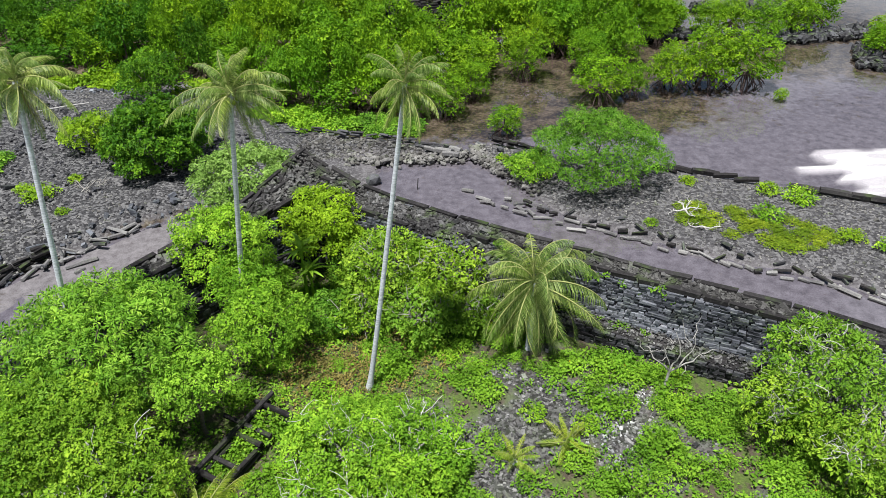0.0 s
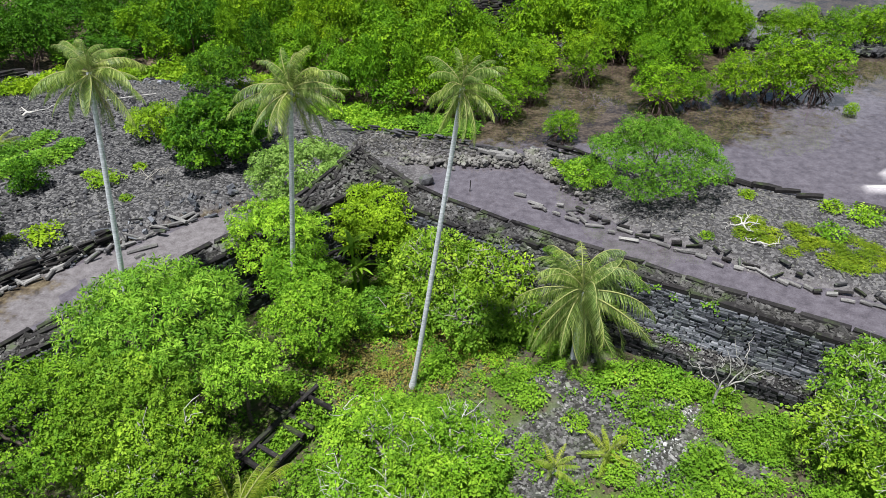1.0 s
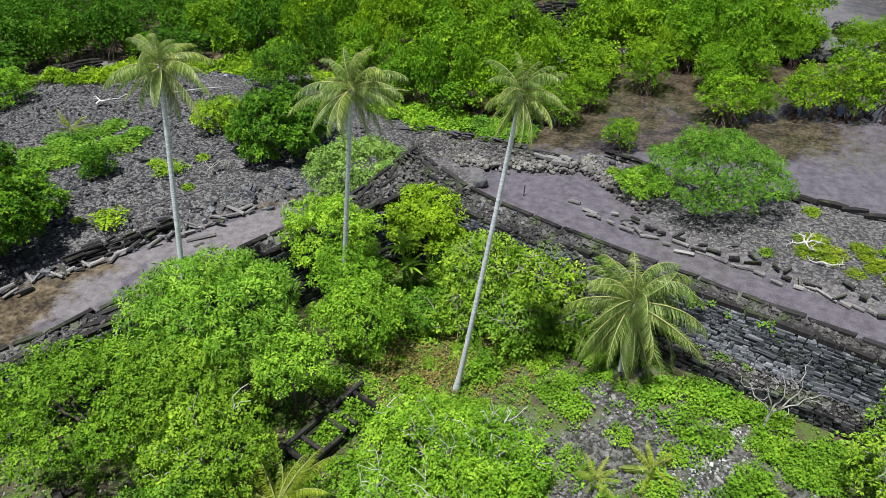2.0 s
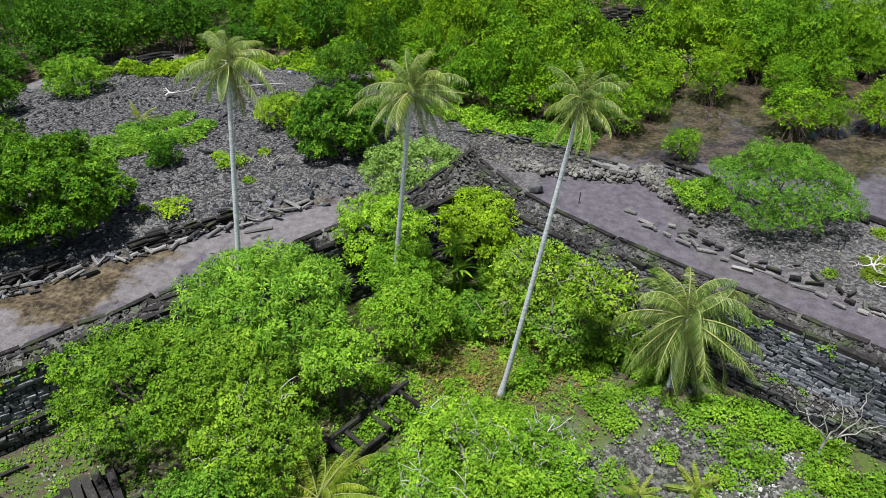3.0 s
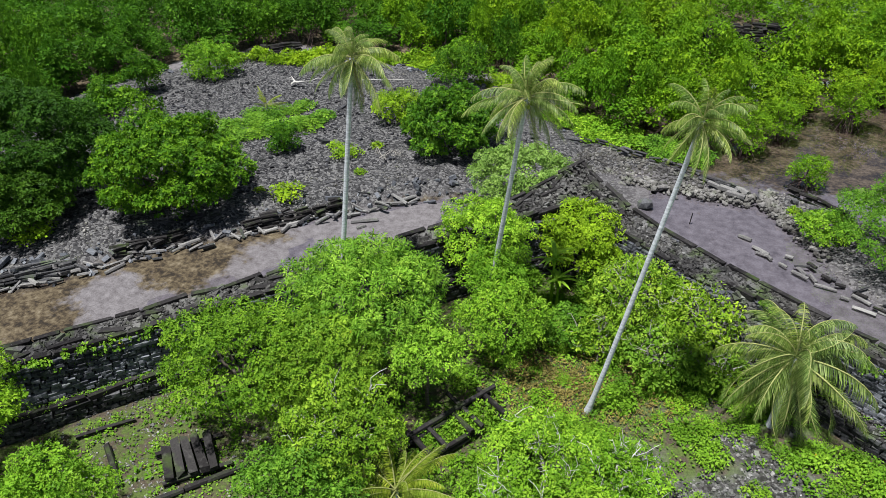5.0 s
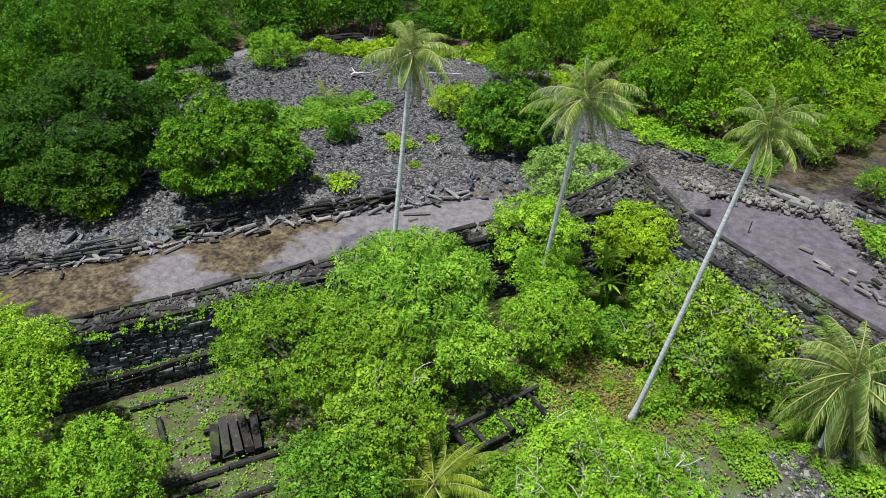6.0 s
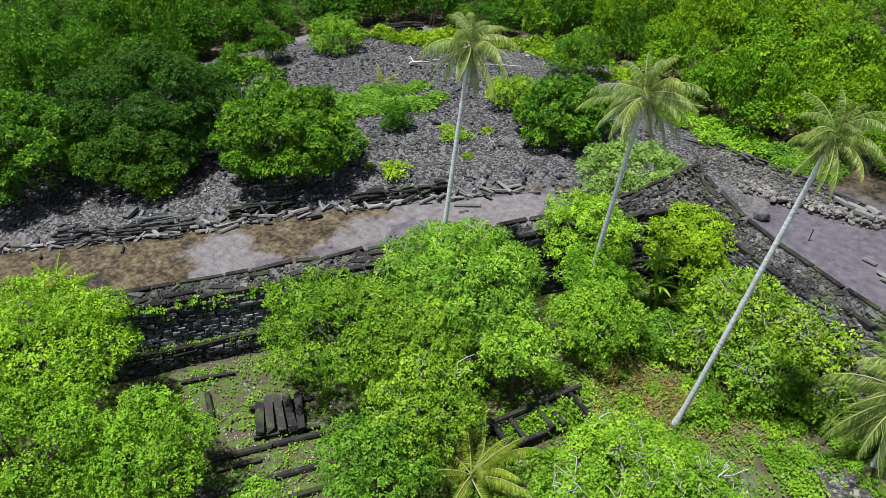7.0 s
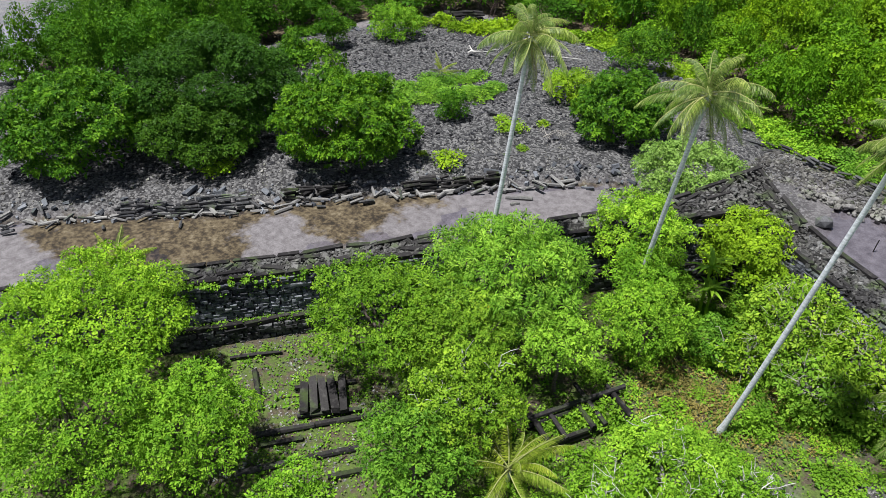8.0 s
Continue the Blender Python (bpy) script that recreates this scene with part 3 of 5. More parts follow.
rubble_field("rubble_court", "pale coral and dark basalt rubble in the court's clearing", p, rng.gamma(2.0, 0.035, len(p)) + 0.05, CORAL, 4)

p = scatter(rng, court_box, 1500, 0, lambda q: np.minimum(np.hypot((q[:, 0] - 10.6) / 2.2, (q[:, 1] - 29.2) / 4.6), np.hypot((q[:, 0] - 14.6) / 2.0, (q[:, 1] - 33.0) / 1.2)) + 0.3 * wave_noise(q, 1.6, 23) < 0.9)
rubble_field("rubble_pale", "bleached white coral rubble in the court's clearing", p, rng.gamma(2.0, 0.03, len(p)) + 0.05, CORAL_PALE, 5)

terrace = np.array([(-37, 17), (-24, 10), (-19, 18), (-24, 27), (-33, 26)], float)
p = scatter(rng, terrace, 2200, 0, lambda q: wave_noise(q, 1.2, 27) > -0.2)
rubble_field("rubble_terrace", "pale coral chips scattered over the grassy terrace", p, rng.gamma(2.0, 0.022, len(p)) + 0.035, CORAL, 15)


# ---------------------------------------------------------------- the great walls
def wall_point(which, s, off, z):
    d, inn = (RIGHT_DIR, RIGHT_IN) if which == "right" else (LEFT_DIR, LEFT_IN)
    xy = corner(off, off) + d * s
    return np.array([xy[0], xy[1], z])


def rise(s):
    return math.exp(-(max(s, 0) / 5.0) ** 1.3)


def widen(which, s):
    """How much thicker the wall is near the corner."""
    more = 1.4 * rise(s)
    if which == "right":
        more += 1.5 * (1 - float(smooth01(np.array([s]), 13.0, 17.0)[0])) * (1 - rise(s))
    return more


def top_out(s):
    return 6.5 + 2.7 * rise(s)


def top_in(s):
    return 6.2 + 1.1 * rise(s)


SECTION = {"right": (1.5, 2.4, 3.7), "left": (2.1, 2.4, 3.2)}   # inner top, foot of the upper face, ledge edge
WALL_LEN = 64


def wall_core(which):
    rows = []
    for s in np.linspace(0, WALL_LEN, 65):
        t_in, foot, ledge = (o + widen(which, s) for o in SECTION[which])
        rows.append([wall_point(which, s, o, z) for o, z in ((0.12, -0.6), (0.12, top_out(s) - 0.15), (t_in - 0.1, top_in(s) - 0.12), (foot - 0.15, 2.9), (ledge - 0.12, 2.85), (ledge - 0.1, 0.6))])
    v = np.array(rows).reshape(-1, 3)
    k = 6
    i, j = np.meshgrid(np.arange(64), np.arange(k), indexing="ij")
    f = np.stack([i * k + j, i * k + (j + 1) % k, (i + 1) * k + (j + 1) % k, (i + 1) * k + j], -1).reshape(-1, 4)
    f = np.concatenate([f, [(64 * k, 64 * k + 1, 64 * k + 2, 64 * k + 3), (64 * k, 64 * k + 3, 64 * k + 4, 64 * k + 5)]])
    return mesh_of("wall_" + which, v, f, BASALT_DARK)


def block_variants(material, count=6, seed=5):
    r = np.random.default_rng(seed)
    return [mesh_of("block", CUBE * (1 + r.uniform(-0.2, 0.05, (8, 3))), CUBE_F, material) for _ in range(count)]


def face_blocks(rng, which, z0, z1, off0, off1, s0, s1, course=0.3, long_share=0.1):
    """Places, turns and sizes of the blocks of one battered face."""
    d, inn = (RIGHT_DIR, RIGHT_IN) if which == "right" else (LEFT_DIR, LEFT_IN)
    out, z = [], z0
    while z < z1(s1):
        h = course * rng.uniform(0.8, 1.25)
        s, strip = s0 + rng.uniform(-0.4, 0.2), rng.random() < 0.03
        while s < s1:
            l = rng.uniform(1.0, 2.2) if strip or rng.random() < long_share else rng.uniform(0.22, 0.62)
            top = z1(s + l / 2)
            if z + h * 0.6 < top:
                u = (z + h / 2 - z0) / max(top - z0, 0.1)
                o = off0 + (off1 - off0) * u + rng.normal() * 0.045 - 0.18 + (widen(which, s) if off0 > 1 else 0)
                c = wall_point(which, s + l / 2, o, z + h / 2)
                out.append((c, math.atan2(d[1], d[0]) + rng.normal() * 0.045, (l * 0.97, 0.62 * rng.uniform(0.85, 1.15), h * 0.95), rng.normal() * 0.02))
            s += l
        z += h
        if z > 12:
            break
    return out


def top_edge(which, off, height, s0, s1, rng, flat=False):
    d = RIGHT_DIR if which == "right" else LEFT_DIR
    out, s = [], s0
    while s < s1:
        l = rng.uniform(1.6, 3.6)
        wide = (lambda q: off + widen(which, q)) if off > 1 and not flat else (lambda q: off)
        a, b = wall_point(which, s, wide(s), height(s)), wall_point(which, s + l, wide(s + l), height(s + l))
        tilt = math.atan2(b[2] - a[2], l)
        out.append(((a + b) / 2 + np.array([0, 0, 0.12]), math.atan2(d[1], d[0]) + rng.normal() * 0.06, (l * 0.98, rng.uniform(0.35, 0.5), rng.uniform(0.32, 0.45)), -tilt + rng.normal() * 0.03))
        s += l
    return out


def build_wall(which, label, seen0, seen1, seed):
    rng = np.random.default_rng(seed)
    t_in, foot, ledge = SECTION[which]
    core = tagged(new("wall_" + which, wall_core(which)), label, "stone wall", kind="structure")
    blocks = face_blocks(rng, which, 3.0, lambda s: top_in(s), foot, t_in, 0.3, WALL_LEN, 0.23, 0.04)
    footing = face_blocks(rng, which, 1.2, lambda s: 2.95, ledge, ledge, 0.3, WALL_LEN, 0.27, 0.06)
    rest = face_blocks(rng, which, -0.3, lambda s: top_out(s), 0.36, 0.36, -0.3, WALL_LEN, 0.45, 0.5)
    dark = top_edge(which, t_in - 0.2, top_in, 15 if which == "right" else 0, WALL_LEN, rng) + top_edge(which, 0.2, top_out, -0.4, WALL_LEN, rng) 
    if which == "left":
        dark += top_edge(which, ledge - 0.2, lambda s: 2.9, 0, WALL_LEN, rng)
    d = RIGHT_DIR if which == "right" else LEFT_DIR
    along = lambda at: float((at[:2] - corner(0, 0)) @ d)
    for o in (0.75, 1.35, 2.0, 2.7):
        if which == "left" and o > 1.7:
            continue
        level = lambda s, o=o: top_out(s) + (top_in(s) - top_out(s)) * min(1, o / (t_in + widen(which, s))) - 0.02
        row = top_edge(which, o, level, o, 7 if which == "right" else WALL_LEN, rng, True)
        dark += [(c, turn + rng.normal() * 0.3, (size[0] * 0.7, size[1], size[2]), tilt) for c, turn, size, tilt in row if rng.random() < (0.7 if along(np.asarray(c)) < 13 else 0.45)]
    for k in range(9):
        u = k / 8
        level = lambda s, u=u: 3.3 + (top_in(s) - 3.3) * u
        for c, turn, size, tilt in top_edge(which, 0, level, 1.5 + 1.2 * u, 9.5 if which == "right" else 14, rng, True):
            a = along(np.asarray(c))
            o = foot + (t_in - foot) * u + widen(which, a) - 0.25 + rng.normal() * 0.08
            at = wall_point(which, a, o, c[2])
            at[:2] = corner(0, 0) + d * a + (RIGHT_IN if which == "right" else LEFT_IN) * o
            dark.append((at, turn, (size[0] * 0.8, size[1], size[2]), tilt))
    own = [b for b in blocks if seen0 < along(b[0]) < seen1][:290]
    kept = {id(b) for b in own}
    rest += [b for b in blocks if id(b) not in kept]
    grey, black = block_variants(BASALT_GREY), block_variants(BASALT_DARK, 4, 8)
    for group, meshes, name in ((own, grey, "block"), (dark, black, "basalt_column")):
        for c, turn, size, tilt in group:
            ob = part(name, meshes[int(rng.integers(len(meshes)))], core)
            ob.matrix_world = Matrix.Translation(c) @ Euler((0, tilt, turn)).to_matrix().to_4x4() @ Matrix.Diagonal((*size, 1))
    for group, name, stone in ((rest, "masonry", BASALT_GREY), (footing, "footing", BASALT)):
        vs = []
        for c, turn, size, tilt in group:
            m = np.array(Euler((0, tilt, turn)).to_matrix())
            vs.append((CUBE * (1 + rng.uniform(-0.2, 0.05, (8, 3))) * np.array(size)) @ m.T + c)
        f = (CUBE_F[None] + 8 * np.arange(len(vs))[:, None, None]).reshape(-1, 4)
        tagged(part(name, mesh_of(name, np.concatenate(vs), f, stone), core), kind="stuff")
    # loose stone on the wall's top and ledge
    n = 5600
    s = rng.uniform(0, WALL_LEN, n)
    w = rng.random(n)
    at = np.array([wall_point(which, a, 0.3 + b * (t_in - 0.5 + widen(which, a)), top_out(a) + (top_in(a) - top_out(a)) * b + rng.uniform(-0.02, 0.12)) for a, b in zip(s, w)])
    top = stone_arrays(rng, at, rng.gamma(2.2, 0.055, n) + 0.08, 2.2)
    tagged(part("rubble", mesh_of("rubble", *top, RUBBLE), core), kind="stuff")
    # dust-pale gravel on the ledge
    n = 2600
    s, w = rng.uniform(14 if which == "right" else 0, WALL_LEN, n), rng.random(n)
    at = np.array([wall_point(which, a, foot + widen(which, a) - 0.1 + b * (ledge - foot), 2.93 + rng.uniform(-0.02, 0.06) + 0.2 * (1 - b) ** 2) for a, b in zip(s, w)])
    tagged(part("gravel", mesh_of("gravel", *stone_arrays(rng, at, rng.gamma(2.0, 0.03, n) + 0.05), CORAL if which == "right" else RUBBLE), core), kind="stuff")
    if which == "right":
        # the fallen inner face near the corner: a slope of loose stone
        n = 4500
        s, w = rng.uniform(6.5, 17.5, n), rng.random(n)
        at = []
        for a, b in zip(s, w):
            o0, o1 = 0.8, ledge + widen(which, a) + 1.2
            hump = 0.35 * math.sin(a * 1.3 + b * 4.0) + 0.25 * math.sin(a * 2.9 - b * 7.0)
            z0 = top_out(a) + 0.05
            at.append(wall_point(which, a, o0 + (o1 - o0) * b, z0 + (1.6 - z0) * b ** 1.5 + hump * b * (1 - b) * 2 + rng.uniform(-0.12, 0.12)))
        at, size = np.array(at), rng.gamma(2.2, 0.06, n) + 0.09
        pick = rng.random(n)
        for sel, stone in ((s + 3 * pick < 7, RUBBLE_DARK), ((s + 3 * pick >= 7) & (pick < 0.65), RUBBLE), ((s + 3 * pick >= 7) & (pick >= 0.65), CORAL)):
            tagged(part("fallen_rubble", mesh_of("fallen_rubble", *stone_arrays(rng, at[sel], size[sel], 1.9, 0.5), stone), core), kind="stuff")
    return core


build_wall("right", "battered grey basalt block wall with a ledge at its foot", 17, 45, 21)
build_wall("left", "tall dark basalt block wall with rubble top and grassy ledge", 33, 52, 22)


# ---------------------------------------------------------------- trees
def broad_tree(at, zc, r, rz, material, label, seed, name="tree", leaf=(0.19, 0.10), spacing=0.42, each=11, size=(0.7, 1.7), bark=BARK, trunk=0.16, twigs=0, stems=6, core=0.7, category="tree", group=""):
    rng = np.random.default_rng(seed)
    x, y = at
    z0 = ground_z(x, y)
    root = thing(name, label, category, (x, y, z0 - 0.05), group)
    c = np.array([0, 0, zc - z0])
    lumps = [(d + c, q) for d, q in crown_lumps(rng, r, rz, size)]
    pick = [lumps[int(i)][0] + np.array([0, 0, lumps[int(i)][1][2] * (0.5 if not twigs else 1.0)]) for i in rng.choice(len(lumps), min(stems, len(lumps)), replace=False)]
    part("trunk", branch_mesh("trunk", rng, (0, 0, 0), pick, trunk, bark, twigs), root)
    part("crown", crown_mesh("crown", rng, lumps, material, leaf, spacing, each, core=(c - np.array([0, 0, 0.15 * rz]), np.array([r * core, r * core, rz * core])) if core else None, dense=core > 0.45), root)
    return root


GREEN_TREE = "broad-leaved green tree growing inside the stone enclosure"
broad_tree((-20.5, 32.8), 7.4, 5.8, 3.4, LEAF_BREADFRUIT, "large spreading tree with glossy leaf rosettes and one orange leaf", 101, leaf=(0.36, 0.085), spacing=0.58, each=16, trunk=0.28)
broad_tree((-25.0, 25.2), 6.4, 5.0, 3.4, LEAF_OLIVE_TREE, GREEN_TREE, 102, trunk=0.24)
broad_tree((-20.0, 27.0), 6.2, 4.4, 3.2, LEAF_OLIVE_TREE, GREEN_TREE, 103, trunk=0.22)
broad_tree((-14.4, 30.4), 6.4, 2.4, 1.9, LEAF_PALE_LIME, "small rounded tree with bright yellow-green leaves", 104, size=(0.5, 1.0))
broad_tree((-17.0, 23.6), 5.2, 3.8, 3.0, LEAF_OLIVE_TREE, "green tree with a few bare grey twigs", 105, twigs=6, bark=DEADWOOD, stems=8)
broad_tree((-17.3, 19.3), 4.6, 3.5, 2.6, LEAF_MID, GREEN_TREE, 106)
broad_tree((-15.9, 44.9), 6.4, 3.9, 3.2, LEAF_FRESH, "dense rounded light green tree by the wall", 107)
broad_tree((-8.7, 48.9), 5.4, 3.7, 3.0, LEAF_LIME, "bright lime-green bushy tree in the wall's corner", 108, leaf=(0.24, 0.12))
broad_tree((-11.4, 36.7), 5.0, 3.3, 2.8, LEAF_BRIGHT, GREEN_TREE, 109)
broad_tree((-13.4, 41.1), 5.6, 3.1, 2.4, LEAF_BRIGHT, GREEN_TREE, 110)
broad_tree((-7.3, 40.4), 3.0, 2.2, 1.7, LEAF_MID, "low green tree in the enclosure's shade", 150)
broad_tree((-6.6, 45.6), 3.0, 2.1, 1.8, LEAF_MID, "low green tree in the enclosure's shade", 151)
broad_tree((-3.4, 43.6), 4.6, 3.6, 2.9, LEAF_GOLDEN, "scraggly large-leaved tree hung with dry vines", 111, leaf=(0.32, 0.16), spacing=0.55, each=9, core=0.4, size=(0.35, 0.85), bark=BARK_PALE, twigs=7, stems=9)
broad_tree((0.9, 43.0), 4.2, 3.2, 2.6, LEAF_GOLDEN, "scraggly large-leaved tree hung with dry vines", 141, leaf=(0.32, 0.16), spacing=0.55, each=9, core=0.4, size=(0.35, 0.85), bark=BARK_PALE, twigs=7, stems=9)
broad_tree((-0.8, 39.8), 3.3, 2.8, 2.0, LEAF_GOLDEN, "scraggly large-leaved tree hung with dry vines", 142, leaf=(0.32, 0.16), spacing=0.55, each=9, core=0.4, size=(0.35, 0.85), bark=BARK_PALE, twigs=7, stems=9)
broad_tree((-5.4, 40.4), 3.0, 2.2, 1.7, LEAF_GOLDEN, "scraggly large-leaved tree hung with dry vines", 143, leaf=(0.32, 0.16), spacing=0.55, each=9, core=0.4, size=(0.35, 0.85), bark=BARK_PALE, twigs=7, stems=9)
broad_tree((2.6, 40.2), 2.9, 2.3, 1.7, LEAF_GOLDEN, "scraggly large-leaved tree hung with dry vines", 144, leaf=(0.32, 0.16), spacing=0.55, each=9, core=0.4, size=(0.35, 0.85), bark=BARK_PALE, twigs=7, stems=9)
broad_tree((-5.6, 27.6), 3.2, 3.6, 2.3, LEAF_BRIGHT, "pale green spreading tree with bare whitish twigs", 112, leaf=(0.2, 0.1), each=11, bark=DEADWOOD, twigs=9, stems=10, size=(0.5, 1.2), core=0.5)
broad_tree((-1.2, 27.9), 3.0, 3.2, 2.0, LEAF_BRIGHT, "pale green spreading tree with bare whitish twigs", 147, leaf=(0.2, 0.1), each=11, bark=DEADWOOD, twigs=9, stems=10, size=(0.5, 1.2), core=0.5)
broad_tree((-2.6, 23.9), 3.0, 3.4, 2.2, LEAF_BRIGHT, "pale green spreading tree with bare whitish twigs", 148, leaf=(0.2, 0.1), each=11, bark=DEADWOOD, twigs=9, stems=10, size=(0.5, 1.2), core=0.5)
broad_tree((-6.9, 24.2), 2.8, 2.6, 1.8, LEAF_BRIGHT, "pale green spreading tree with bare whitish twigs", 149, leaf=(0.2, 0.1), each=11, bark=DEADWOOD, twigs=9, stems=10, size=(0.5, 1.2), core=0.5)
broad_tree((-38.8, 12.4), 7.2, 6.4, 3.8, LEAF_BRIGHT, GREEN_TREE, 113, trunk=0.26)
broad_tree((-32.4, 7.8), 6.4, 5.0, 3.6, LEAF_BRIGHT, GREEN_TREE, 114, trunk=0.24)
broad_tree((-28.0, 12.4), 5.4, 3.8, 3.0, LEAF_BRIGHT, GREEN_TREE, 115)
broad_tree((-21.3, 13.4), 3.4, 2.2, 1.6, LEAF_BRIGHT, "small light green shrub", 116)
broad_tree((23.6, 30.4), 5.4, 3.6, 3.2, LEAF_GOLDEN, "leafy tree with bleached bare branches", 117, leaf=(0.28, 0.12), spacing=0.54, each=10, size=(0.45, 1.0), core=0.4, bark=DEADWOOD, twigs=9, stems=12)
broad_tree((20.6, 28.6), 4.2, 2.4, 2.2, LEAF_GOLDEN, "leafy tree with bleached bare branches", 145, leaf=(0.28, 0.12), spacing=0.54, each=10, size=(0.45, 1.0), core=0.4, bark=DEADWOOD, twigs=9, stems=10)
broad_tree((23.8, 25.4), 3.8, 2.6, 2.2, LEAF_GOLDEN, "leafy tree with bleached bare branches", 146, leaf=(0.28, 0.12), spacing=0.54, each=10, size=(0.45, 1.0), core=0.4, bark=DEADWOOD, twigs=9, stems=10)

OUTER = "rounded dark green tree on the rubble islet"
broad_tree((-71.6, 28.8), 5.2, 7.8, 5.6, LEAF_DARK, OUTER, 121, leaf=(0.31, 0.175), spacing=0.5, each=12, size=(1.0, 2.3), trunk=0.3)
broad_tree((-66.7, 42.5), 6.0, 9.2, 6.4, LEAF_FINE, "dark fine-leaved tree with layered crown", 122, leaf=(0.28, 0.15), spacing=0.48, each=11, size=(1.3, 2.6), trunk=0.3)
broad_tree((-62.0, 36.8), 4.2, 6.0, 3.9, LEAF_FINE, "dark fine-leaved tree with layered crown", 123, leaf=(0.28, 0.15), spacing=0.48, each=11, size=(1.3, 2.6))
broad_tree((-50.8, 47.2), 4.8, 7.6, 5.2, LEAF_DARK, OUTER, 124, leaf=(0.31, 0.175), spacing=0.5, each=12, size=(1.0, 2.3), trunk=0.3)
broad_tree((-46.8, 61.0), 2.6, 1.9, 2.4, LEAF_DARK, "narrow dark green shrub", 125, leaf=(0.3, 0.12), spacing=0.5)
broad_tree((-77.0, 63.0), 3.0, 1.9, 2.6, LEAF_DARK, "narrow dark green shrub", 152, leaf=(0.3, 0.13), spacing=0.55)
broad_tree((-75.6, 69.6), 3.8, 2.3, 3.4, LEAF_DARK, "narrow dark green shrub", 153, leaf=(0.3, 0.13), spacing=0.55)
broad_tree((-38.5, 74.0), 3.0, 3.4, 2.6, LEAF_LIME, "yellow-green bush on rubble", 126, leaf=(0.26, 0.15), spacing=0.54, each=11, size=(0.8, 2.0))
broad_tree((-29.2, 69.5), 4.0, 5.6, 4.4, LEAF_DARK, OUTER, 127, leaf=(0.31, 0.175), spacing=0.5, each=12, size=(0.9, 2.0))
broad_tree((-36.4, 89.4), 3.5, 4.5, 3.2, LEAF_DARK, OUTER, 128, leaf=(0.3, 0.15), spacing=0.62, each=10, size=(0.8, 2.0))
broad_tree((-71.3, 78.5), 3.2, 4.0, 3.4, LEAF_BRIGHT, "light green bushy tree at the islet's far edge", 129, leaf=(0.3, 0.15), spacing=0.62, each=10, size=(0.8, 2.0))
broad_tree((-17.8, 60.4), 4.0, 5.4, 2.8, LEAF_PALE, "pale olive-green rounded tree behind the wall", 130, leaf=(0.24, 0.14), spacing=0.5)
broad_tree((17.5, 64.3), 3.4, 6.8, 4.2, LEAF_MID, "broad mangrove bush with greyish top over the spit", 131, leaf=(0.21, 0.10), spacing=0.5, size=(0.8, 2.0))
broad_tree((10.6, 65.6), 1.5, 2.6, 1.4, LEAF_BRIGHT, "low bright green shrub", 132, leaf=(0.25, 0.11), spacing=0.5, size=(0.5, 1.0))


# ---------------------------------------------------------------- mangroves
def mangrove_meshes(seed, r, h, leaf, spacing, each, single=False, material=None):
    rng = np.random.default_rng(seed)
    c = np.array([0, 0, h * 0.55])
    lumps = [(d + c, q) for d, q in crown_lumps(rng, r, h * 0.5, (0.26 * r, 0.46 * r), -0.5, 160, (0.9, 1.5))]
    crown = crown_mesh("crown", rng, lumps, material or LEAF_MANGROVE, leaf, spacing, each, 0.0 if not single else -0.3, (c - np.array([0, 0, 0.4]), np.array([r * 0.62, r * 0.62, h * 0.3])) if each > 7 else None)
    items = [tube_arrays(bend_path(rng, (0, 0, 0.9), (0, 0, h * 0.6), 4), np.linspace(0.12, 0.06, 4), 5)]
    for k in range(26 if single else 7):
        a, reach = rng.uniform(0, 6.283), rng.uniform(0.5, 1.0) * r * 1.0
        s = np.linspace(0, 1, 5)
        x = reach * s
        z = (1.5 + rng.uniform(-0.3, 0.3)) * (1 - s ** 2.2) - 0.3 * s
        items.append(tube_arrays(np.stack([np.cos(a) * x, np.sin(a) * x, z], 1), np.linspace(0.07, 0.035, 5), 4))
    if single:
        return [mesh_of("prop_root", *it, ROOT, True) for it in items], crown
    return [mesh_of("root_mass", *join_arrays(items), ROOT, True)], crown


NEAR_KINDS = [mangrove_meshes(300 + k, 2.6, 5.0, (0.24, 0.115), 0.5, 10, True) for k in range(4)]
FAR_KINDS = [mangrove_meshes(320 + k, 2.2, 6.0, (0.35, 0.17), 0.8, 8) for k in range(4)]
DARK_KINDS = [mangrove_meshes(330 + k, 2.3, 6.2, (0.35, 0.17), 0.8, 8, False, LEAF_FOREST) for k in range(4)]
FAR_COARSE = [mangrove_meshes(340 + k, 2.2, 6.0, (0.44, 0.22), 1.0, 7) for k in range(4)]
DARK_COARSE = [mangrove_meshes(350 + k, 2.3, 6.2, (0.44, 0.22), 1.0, 7, False, LEAF_FOREST) for k in range(4)]


def mangrove(x, y, scale_xy, scale_z, rng, kinds):
    ob = thing("mangrove", "bushy green mangrove standing on arching roots", "mangrove", (x, y, min(0.0, ground_z(x, y)) - 0.02), "mangroves round the islets")
    ob.matrix_world = pose(x, y, min(0.0, ground_z(x, y)) - 0.02, 0, 0, rng.uniform(0, 360)) @ Matrix.Diagonal((scale_xy, scale_xy, scale_z, 1))
    roots, crown = kinds[int(rng.integers(len(kinds)))]
    for me in roots:
        if len(roots) > 1:
            part("prop_root", me, ob)
        else:
            tagged(part("root_mass", me, ob), kind="stuff")
    part("crown", crown, ob)


